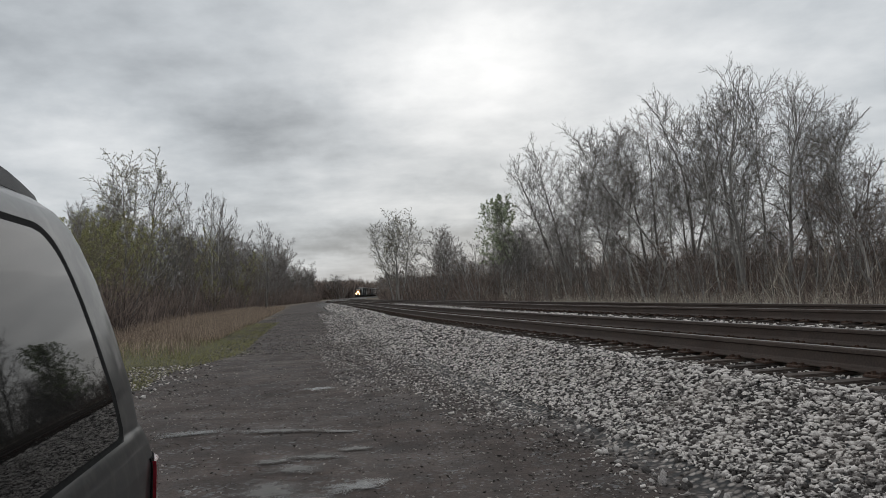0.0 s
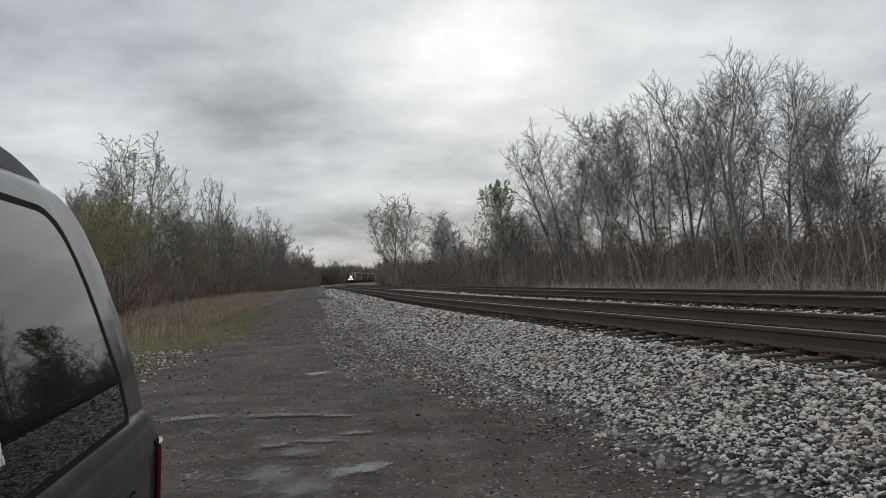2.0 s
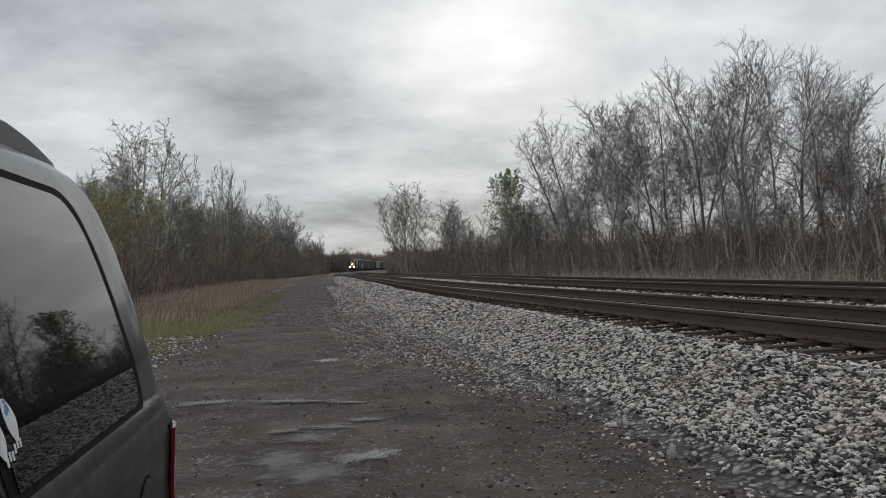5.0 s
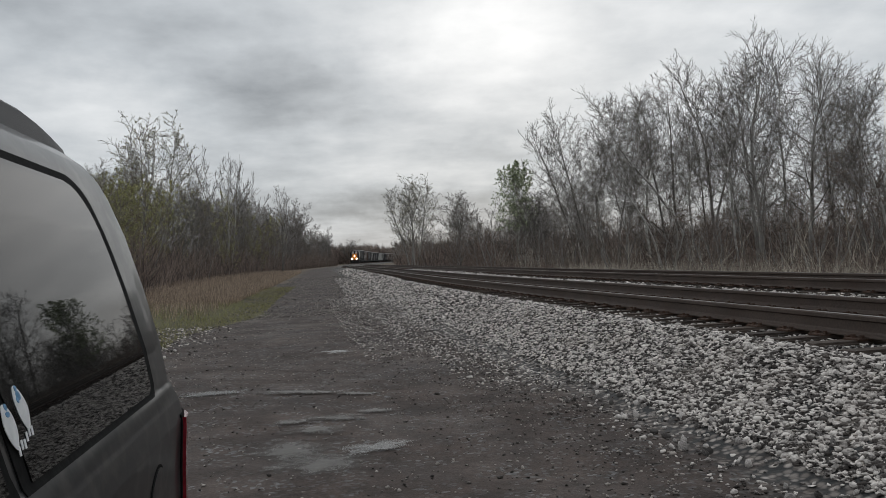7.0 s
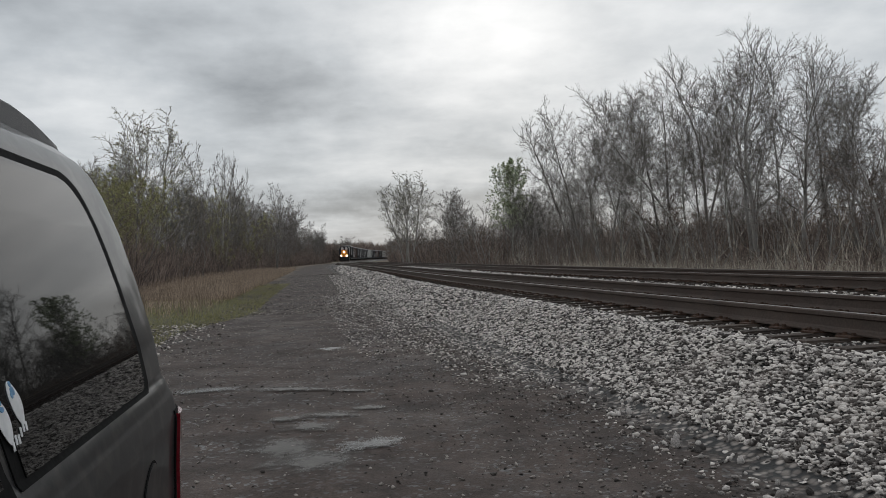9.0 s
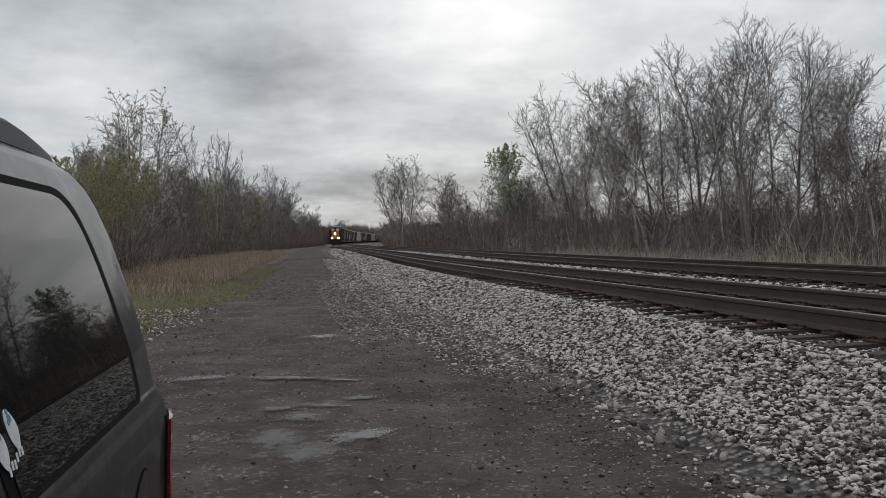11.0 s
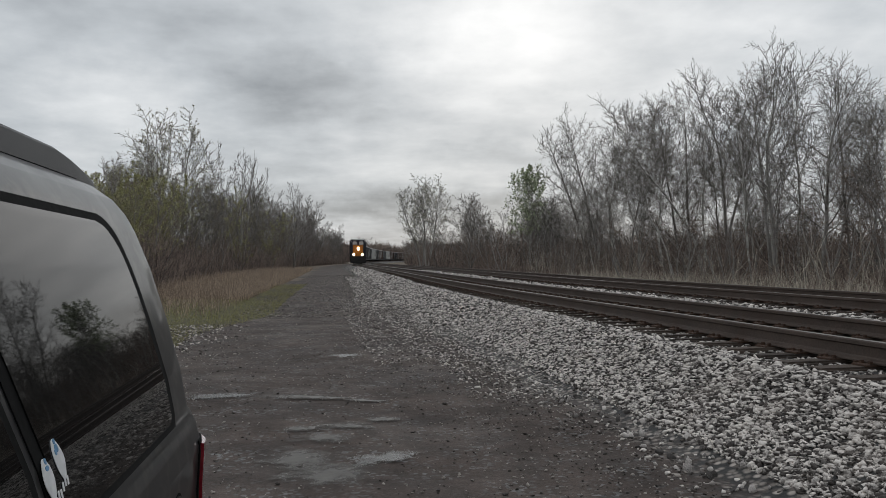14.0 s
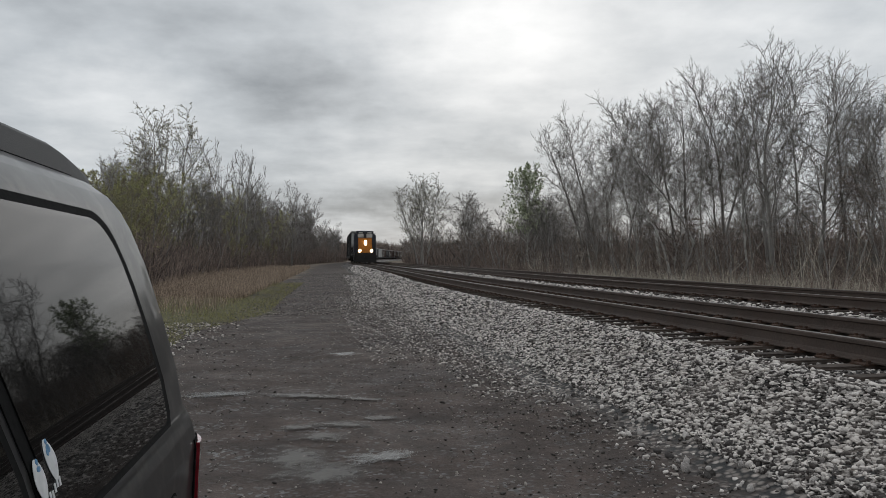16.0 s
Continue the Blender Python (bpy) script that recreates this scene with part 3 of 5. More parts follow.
def make_van():
    van = thing("van", pose(0, 0, 0.012, -0.52, 0, 8.49), "dark grey minivan with tinted windows parked on the gravel", "van")
    # body shell as rings
    zs = sorted(set(list(VAN_Z) + list(np.linspace(0.3, 1.74, 60))))
    rings = []
    bm = bmesh.new()
    for z in zs:
        hw, yr, yf, r = VAN_MID - van_at(VAN_L, z), van_at(VAN_REAR, z), van_at(VAN_FRONT, z), 0.25
        r = min(r, hw * 0.8)
        pts = []
        for k in range(31):
            pts.append((hw, yf + r + (yr - yf - 2 * r) * k / 30))
        for k in range(1, 12):
            a = math.pi / 2 * k / 12
            pts.append((hw - r + r * math.cos(a), yr - r + r * math.sin(a)))
        for k in range(9):
            x = (hw - r) * (1 - 2 * k / 8)
            pts.append((x, yr + 0.05 * (1 - (x / hw)**2)))
        for k in range(1, 12):
            a = math.pi / 2 * (1 + k / 12)
            pts.append((-hw + r + r * math.cos(a), yr - r + r * math.sin(a)))
        for k in range(31):
            pts.append((-hw, yr - r - (yr - yf - 2 * r) * k / 30))
        for k in range(1, 8):
            a = math.pi * (1 + 0.5 * k / 8)
            pts.append((-hw + r + r * math.cos(a), yf + r + r * math.sin(a)))
        for k in range(9):
            x = (hw - r) * (-1 + 2 * k / 8)
            pts.append((x, yf - 0.12 * (1 - (x / hw)**2)))
        for k in range(1, 8):
            a = math.pi * (1.5 + 0.5 * k / 8)
            pts.append((hw - r + r * math.cos(a), yf + r + r * math.sin(a)))
        rings.append([bm.verts.new((-VAN_MID + x, y, z)) for x, y in pts])
    n = len(rings[0])
    for a, b in zip(rings, rings[1:]):
        for j in range(n):
            bm.faces.new((a[j], a[(j + 1) % n], b[(j + 1) % n], b[j]))
    bm.faces.new(rings[-1])
    bm.faces.new(rings[0][::-1])
    body = part("body", bm, M_PAINT, van, "dark grey metallic painted body", smooth=True)
    for s in (1, -1):
        seal = part("window_seal", patch(70, 16, lambda z: quarter_front(z, 0.035), lambda z: quarter_rear(z, 0.052), 1.079, 1.6305, 0.0025, 0.02, s), M_RUBBER, van, "black rubber window seal", True)
        part("quarter_window", patch(70, 16, quarter_front, quarter_rear, 1.092, 1.610, 0.005, 0.012, s), M_GLASS, van, "dark tinted rear quarter glass", True)
        part("window_seal", patch(14, 10, lambda z: 0.10, lambda z: quarter_front(z, 0.06), 1.078, 1.628, 0.0025, 0.02, s), M_RUBBER, van, "black rubber window seal", True)
        part("door_window", patch(14, 10, lambda z: 0.13, lambda z: quarter_front(z, 0.085), 1.09, 1.614, 0.005, 0.012, s), M_GLASS, van, "dark tinted sliding door glass", True)
        part("door_window", patch(14, 10, lambda z: -0.95 + 1.4 * (z - 1.09), lambda z: 0.03, 1.09, 1.59, 0.005, 0.012, s), M_GLASS, van, "tinted front door glass", True)
        # tail lamp on the rear corner, in two lenses
        lo = lambda z: van_at(VAN_REAR, z) - 0.265
        hi = lambda z: van_at(VAN_REAR, z) - 0.012
        lamp = part("tail_lamp", patch(14, 10, lo, hi, 0.56, 0.985, 0.014, 0.03, s), M_RED, van, "red plastic tail lamp lens", True)
        part("lamp_bezel", patch(14, 10, lambda z: lo(z) - 0.012, lambda z: hi(z) + 0.002, 0.55, 0.995, 0.005, 0.02, s), M_RUBBER, lamp, "", True)
        # roof rail: deep plastic bar with a tapered rear end, on the roof's edge
        bm = bmesh.new()
        rail = []
        for k in range(25):
            y = -0.1 + 2.58 * k / 24
            end = min(1.0, (2.482 - y) / 0.30 + 0.05, (y + 0.12) / 0.3)
            h = 0.010 + 0.050 * max(0.0, end)**0.8
            for dx, dz in ((-0.028, -0.02), (-0.026, h - 0.008), (-0.014, h), (0.010, h), (0.022, h - 0.010), (0.030, -0.02)):
                L = 0.70
                rail.append(bm.verts.new((-VAN_MID + s * (VAN_MID - L + dx), y, 1.752 + dz)))
        for k in range(24):
            for j in range(6):
                bm.faces.new((rail[k * 6 + j], rail[k * 6 + (j + 1) % 6], rail[k * 6 + 6 + (j + 1) % 6], rail[k * 6 + 6 + j]))
        bm.faces.new(rail[:6])
        bm.faces.new(rail[-6:])
        bmesh.ops.recalc_face_normals(bm, faces=bm.faces)
        part("roof_rail", bm, M_PLASTIC, van, "dark grey plastic roof rail")
        part("rail_gasket", patch(2, 24, lambda z: -0.1, lambda z: 2.49, 1.742, 1.757, 0.004, 0.02, s), M_RUBBER, van, "", True)
    # fuel filler door, a shallow disc with a dark gap
    cy, cz = 2.08, 0.84
    for name, r, out, mat in (("filler_gap", 0.088, 0.0015, M_RUBBER), ("filler_door", 0.081, 0.004, M_PAINT)):
        bm = bmesh.new()
        ring = [bm.verts.new(van_side(cy + r * math.cos(a), cz + r * math.sin(a), out)) for a in np.linspace(0, math.tau, 40, endpoint=False)]
        back = [bm.verts.new(van_side(cy + r * math.cos(a), cz + r * math.sin(a), out - 0.01)) for a in np.linspace(0, math.tau, 40, endpoint=False)]
        bm.faces.new(ring)
        for j in range(40):
            bm.faces.new((ring[j], back[j], back[(j + 1) % 40], ring[(j + 1) % 40]))
        bmesh.ops.recalc_face_normals(bm, faces=bm.faces)
        part(name, bm, mat, van, "round fuel filler door" if name == "filler_door" else "")
    # sliding door rail groove and panel gap
    part("door_groove", patch(1, 16, lambda z: 0.35, lambda z: 1.22, 0.985, 0.993, 0.0012, 0.01), M_RUBBER, van)
    # rear window and bumper
    bm = bmesh.new()
    rows = []
    for i in range(9):
        z = 1.14 + 0.5 * i / 8
        rows.append([bm.verts.new((-VAN_MID + 0.62 * (1 - 2 * j / 8), van_at(VAN_REAR, z) + 0.05 * (1 - (0.62 * (1 - 2 * j / 8) / 0.9)**2) + 0.006, z)) for j in range(9)])
    for i in range(8):
        for j in range(8):
            bm.faces.new((rows[i][j], rows[i][j + 1], rows[i + 1][j + 1], rows[i + 1][j]))
    part("rear_window", bm, M_GLASS, van, "dark tinted rear window", True)
    bm = box(bmesh.new(), -VAN_MID - 0.86, -VAN_MID + 0.86, 2.60, 2.80, 0.34, 0.56, 0.04)
    part("bumper", bm, M_PLASTIC, van, "dark plastic rear bumper")
    # wheels
    for s in (1, -1):
        for y in (-1.25, 1.70):
            bm = disc(bmesh.new(), pose(-VAN_MID + s * 0.86, y, 0.33, 0, 90), 0.335, 0.335, 0.22, 40)
            bmesh.ops.bevel(bm, geom=[e for e in bm.edges if abs(e.verts[0].co.x - e.verts[1].co.x) < 1e-4], offset=0.03, segments=2, affect="EDGES")
            w = part("wheel", bm, M_RUBBER, van, "black rubber tyre on a steel wheel")
            bm = disc(bmesh.new(), pose(-VAN_MID + s * 0.955, y, 0.33, 0, 90), 0.21, 0.19, 0.05, 30)
            part("rim", bm, M_STEEL, w)
    # sandal sticker on the quarter glass: two soles, straps and a line of small writing
    def flat(name, pts, mat, out, par):
        b = bmesh.new()
        ring = [b.verts.new(van_side(y, z, out)) for y, z in pts]
        back = [b.verts.new(van_side(y, z, out - 0.001)) for y, z in pts]
        b.faces.new(ring)
        b.faces.new(back[::-1])
        for j in range(len(pts)):
            b.faces.new((ring[j], back[j], back[(j + 1) % len(pts)], ring[(j + 1) % len(pts)]))
        return part(name, b, mat, par)

    rnd = random.Random(5)
    for k, (cy, cz, lean) in enumerate(((1.312, 1.198, 0.30), (1.256, 1.180, 0.30))):
        sole = []
        for a in np.linspace(0, math.tau, 36, endpoint=False):
            ly = 0.0175 * math.sin(a) * (1.0 - 0.16 * math.cos(2 * a) + 0.10 * math.cos(a))
            lz = 0.034 * math.cos(a)
            sole.append((cy + ly - lean * lz, cz + lz))
        s = flat("sandal", sole, M_WHITE, 0.0066, van)
        tagged(s, "white sandal shape of vinyl")
        for j in range(7):
            a, r = rnd.uniform(0, math.tau), rnd.uniform(0, 0.011)
            y0, z0 = cy + 0.6 * r * math.cos(a) - lean * 0.02, cz + 0.020 + r * math.sin(a)
            q = rnd.uniform(0.003, 0.005)
            flat("print", [(y0 + q * math.cos(b), z0 + q * math.sin(b)) for b in np.linspace(0, math.tau, 7, endpoint=False)], M_BLUE, 0.0074, s)
    for j in range(6):
        y0, z0 = 1.268 + 0.012 * j, 1.143 + 0.003 * math.sin(j * 2.2) + 0.0042 * j
        flat("lettering", [(y0, z0 - 0.007), (y0 + 0.007, z0 - 0.007), (y0 + 0.006, z0 + 0.007), (y0 - 0.001, z0 + 0.007)], M_WHITE, 0.0068, van)
    return van


make_van()


# ---- stones ----
_g = (1 + 5**0.5) / 2
ICO_V = np.array([(-1, _g, 0), (1, _g, 0), (-1, -_g, 0), (1, -_g, 0), (0, -1, _g), (0, 1, _g), (0, -1, -_g), (0, 1, -_g), (_g, 0, -1), (_g, 0, 1), (-_g, 0, -1), (-_g, 0, 1)]) / math.hypot(1, _g)
ICO_F = np.array([(0, 11, 5), (0, 5, 1), (0, 1, 7), (0, 7, 10), (0, 10, 11), (1, 5, 9), (5, 11, 4), (11, 10, 2), (10, 7, 6), (7, 1, 8), (3, 9, 4), (3, 4, 2), (3, 2, 6), (3, 6, 8), (3, 8, 9), (4, 9, 5), (2, 4, 11), (6, 2, 10), (8, 6, 7), (9, 8, 1)])


def turns(rng, n):
    q = rng.normal(size=(n, 4))
    q /= np.linalg.norm(q, axis=1)[:, None]
    w, x, y, z = q.T
    return np.stack((1 - 2 * (y * y + z * z), 2 * (x * y - z * w), 2 * (x * z + y * w), 2 * (x * y + z * w), 1 - 2 * (x * x + z * z), 2 * (y * z - x * w), 2 * (x * z - y * w), 2 * (y * z + x * w), 1 - 2 * (x * x + y * y)), -1).reshape(n, 3, 3)


def stones(name, x, y, z, size, mat, seed, parent=None, flat=0.58):
    """Angular broken stones, joined into one mesh."""
    rng = np.random.default_rng(seed)
    n = len(x)
    shape = ICO_V[None] * (1 + rng.normal(0, 0.30, (n, 12, 1))) * rng.uniform(0.42, 1.40, (n, 1, 3))
    v = np.einsum("nij,nkj->nki", turns(rng, n), shape) * (size / 2)[:, None, None]
    v[:, :, 2] *= flat
    v += np.stack((x, y, z), -1)[:, None, :]
    f = ICO_F[None] + 12 * np.arange(n)[:, None, None]
    return big_mesh(name, v.reshape(-1, 3), f.reshape(-1, 3), mat, parent)


def make_ballast():
    rng = np.random.default_rng(11)
    chunks = []

    def strew(n, y0, y1, u0, u1, smin, smax, power=1.0, sink=0.2):
        y = y0 + (y1 - y0) * rng.random(n)**power
        u = rng.uniform(u0, u1, n)
        return y, u, rng.uniform(smin, smax, n)

    for args in ((46000, 2.2, 17, -2.62, -1.42, 0.022, 0.055), (13000, 17, 34, -2.75, -1.4, 0.045, 0.08), (5500, 34, 60, -2.6, -1.4, 0.08, 0.14), (1500, 2.2, 24, -3.2, -2.6, 0.02, 0.045), (4500, 60, 110, -2.6, -1.4, 0.13, 0.22),
                 (2600, 3, 30, -1.6, -1.35, 0.04, 0.075), (4600, 3, 30, -1.34, -0.80, 0.030, 0.05), (4500, 4, 30, -0.66, 0.66, 0.04, 0.065), (9000, 5, 34, 1.35, 3.0, 0.055, 0.095), (3500, 34, 70, 1.2, 3.0, 0.09, 0.15), (2500, 8, 40, 3.6, 5.0, 0.06, 0.10), (2500, 10, 45, 5.1, 7.2, 0.07, 0.12), (2600, -4, 2.2, -2.8, -1.4, 0.05, 0.09), (3500, 9, 26, -3.7, -2.6, 0.02, 0.045), (2600, 12, 32, -4.6, -3.4, 0.018, 0.04), (3500, 26, 70, -3.9, -2.6, 0.04, 0.09)):
        chunks.append(strew(*args))
    y, u, s = (np.concatenate(c) for c in zip(*chunks))
    # ties stay clear: stones lie in the cribs between them
    x, yy = plan(y, u)
    lip = 0.006 * (u > -1.4) * (u < -0.75) + 0.016 * np.interp(u, (-2.1, -1.6, -1.38, -1.3), (0, 1, 1, 0))
    z = height(u, y) + lip + s * rng.uniform(-0.10, 0.30, len(s))
    ob = stones("ballast", x, yy, z, s, M_STONE, 12)
    tagged(ob, "pale grey crushed stone ballast on the bank", "ballast", kind="stuff")
    # single stones rolled to the foot of the bank
    metas = []
    for k in range(6):
        o = stones("stone", np.zeros(1), np.zeros(1), np.zeros(1), np.ones(1), M_STONE_ONE, 40 + k)
        metas.append(o.data)
        bpy.data.objects.remove(o)
    for k in range(260):
        yk = 2.6 + 6.5 * rng.random()
        uk = -2.72 + rng.normal(0, 0.2)
        sz = rng.uniform(0.03, 0.065)
        px, py = plan(yk, uk)
        o = new("stone", metas[k % 6])
        o.parent = ob
        o.matrix_basis = Matrix.LocRotScale((float(px), float(py), float(height(uk, yk)) + 0.22 * sz), Euler(rng.uniform(0, 6, 3)), (sz,) * 3)
    # road grit and pebbles
    n = 15000
    y = 2.0 + 24 * rng.random(n)**1.25
    pick = rng.random(n)
    u = np.where(pick < 0.45, -2.9 - np.abs(rng.normal(0, 0.9, n)), np.where(pick < 0.6, -7.4 + rng.normal(0, 0.7, n), rng.uniform(-9, -2.8, n)))
    s = rng.uniform(0.008, 0.026, n) * np.where(rng.random(n) < 0.08, 1.6, 1.0)
    m = 9000
    yf = 22 + 60 * rng.random(m)**1.4
    uf = np.where(rng.random(m) < 0.4, -2.7 - np.abs(rng.normal(0, 0.8, m)), rng.uniform(-7.6, -2.6, m))
    y, u, s = np.concatenate((y, yf)), np.concatenate((u, uf)), np.concatenate((s, rng.uniform(0.02, 0.05, m)))
    x, yy = plan(y, u)
    ob = stones("road_pebbles", x, yy, height(u, y) + 0.2 * s, s, M_PEBBLE, 13)
    tagged(ob, "scattered pale and dark pebbles on the gravel", "pebbles", kind="stuff")
    n = 1500
    y = rng.uniform(12.5, 19, n)
    x = -5.4 + rng.normal(0, 0.5, n) - 0.35 * (y - 12.5) * (rng.random(n) < 0.4) + 0.10 * (15 - y)
    ob = stones("verge_rubble", x, y, 0.012 + height(offset(x, y), y), rng.uniform(0.03, 0.07, n), M_STONE, 14)
    tagged(ob, "pale stone rubble at the edge of the grass", "rubble", kind="stuff")


make_ballast()


def make_puddles():
    """Shallow water and wet pale mud in the dips of the lot."""
    def blob(name, x, y, rx, ry, mat, label, seed, turn=0.0, z=0.006):
        rnd = random.Random(seed)
        ph = [(rnd.uniform(0, 6.3), rnd.uniform(0.03, 0.16) / k**0.5, k) for k in range(2, 11)]
        lift = lambda a, b: float(height(offset(a, b), b)) + z
        v, depth = [(x, y, lift(x, y))], [1.0]
        c, s = math.cos(turn), math.sin(turn)
        for ring in (0.5, 1.0, 1.45):
            for a in np.linspace(0, math.tau, 48, endpoint=False):
                r = (1 + sum(w * math.sin(k * a + p) for p, w, k in ph)) * ring
                ex, ey = rx * r * math.cos(a), ry * r * math.sin(a)
                px, py = x + c * ex - s * ey, y + s * ex + c * ey
                v.append((px, py, lift(px, py)))
                depth.append({0.5: 0.65, 1.0: 0.22, 1.45: -0.25}[ring])
        f = [(0, 1 + j, 1 + (j + 1) % 48) for j in range(48)]
        for q in (1, 49):
            f += [(q + j, q + 48 + j, q + 48 + (j + 1) % 48, q + (j + 1) % 48) for j in range(48)]
        ob = mesh_object(name, v, f, mat)
        ob.data.attributes.new("depth", "FLOAT", "POINT").data.foreach_set("value", depth)
        tagged(ob, label, "puddle" if mat is M_WATER else "mud patch", "puddles")
    W, D = "shallow rain puddle in the dark gravel", "patch of wet pale mud in the gravel"
    base = 0.012
    blob("puddle", -1.60, 12.5, 0.26, 0.20, M_WATER, W, 1, 0.3, base)
    blob("puddle", -2.48, 8.8, 0.36, 0.16, M_WATER, W, 2, 0.1, base)
    blob("mud_patch", -1.45, 8.75, 0.50, 0.13, M_MUD, D, 3, -0.05, base)
    blob("mud_patch", -0.85, 8.6, 0.26, 0.09, M_MUD, D, 9, -0.2, base)
    blob("mud_patch", -0.58, 7.55, 0.17, 0.10, M_MUD, D, 4, 0.2, base)
    blob("mud_patch", -0.90, 7.25, 0.25, 0.13, M_MUD, D, 5, 0.2, base)
    blob("mud_patch", -1.27, 7.1, 0.17, 0.12, M_MUD, D, 8, 0.1, base)
    blob("mud_patch", -1.00, 6.72, 0.24, 0.15, M_MUD, D, 10, 0.1, base)
    blob("mud_patch", -1.08, 6.0, 0.24, 0.32, M_MUD, D, 7, 0.5, base)
    blob("puddle", -0.46, 6.03, 0.30, 0.13, M_WATER, W, 6, 0.62, base)
    blob("mud_patch", -0.80, 5.6, 0.30, 0.25, M_MUD, D, 11, 0.6, base)


make_puddles()


# ---- trees and brush ----
def tube(V, F, path, radii, sides):
    """Adds a tapered tube along a path (k, 3)."""
    k = len(path)
    base = len(V)
    for i in range(k):
        d = path[min(i + 1, k - 1)] - path[max(i - 1, 0)]
        d = d / (np.linalg.norm(d) + 1e-9)
        ref = np.array((1.0, 0, 0)) if abs(d[0]) < 0.8 else np.array((0, 1.0, 0))
        a = np.cross(d, ref)
        a /= np.linalg.norm(a)
        b = np.cross(d, a)
        for s in range(sides):
            t = math.tau * s / sides
            V.append(path[i] + radii[i] * (a * math.cos(t) + b * math.sin(t)))
    for i in range(k - 1):
        for s in range(sides):
            p, q = base + i * sides + s, base + i * sides + (s + 1) % sides
            F.append((p, q, q + sides, p + sides))


def grow(rng, start, direction, length, bend, lift, n):
    p, d, out = start.copy(), direction / np.linalg.norm(direction), [start.copy()]
    for _ in range(n):
        d = d + rng.normal(0, bend, 3) + np.array((0, 0, lift))
        d /= np.linalg.norm(d)
        p = p + d * length / n
        out.append(p.copy())
    return np.array(out)


def aside(rng, d, angle):
    """A direction that leaves d by an angle, to a side by chance."""
    d = d / np.linalg.norm(d)
    n = np.cross(d, rng.normal(size=3))
    n /= np.linalg.norm(n)
    return d * math.cos(angle) + n * math.sin(angle)


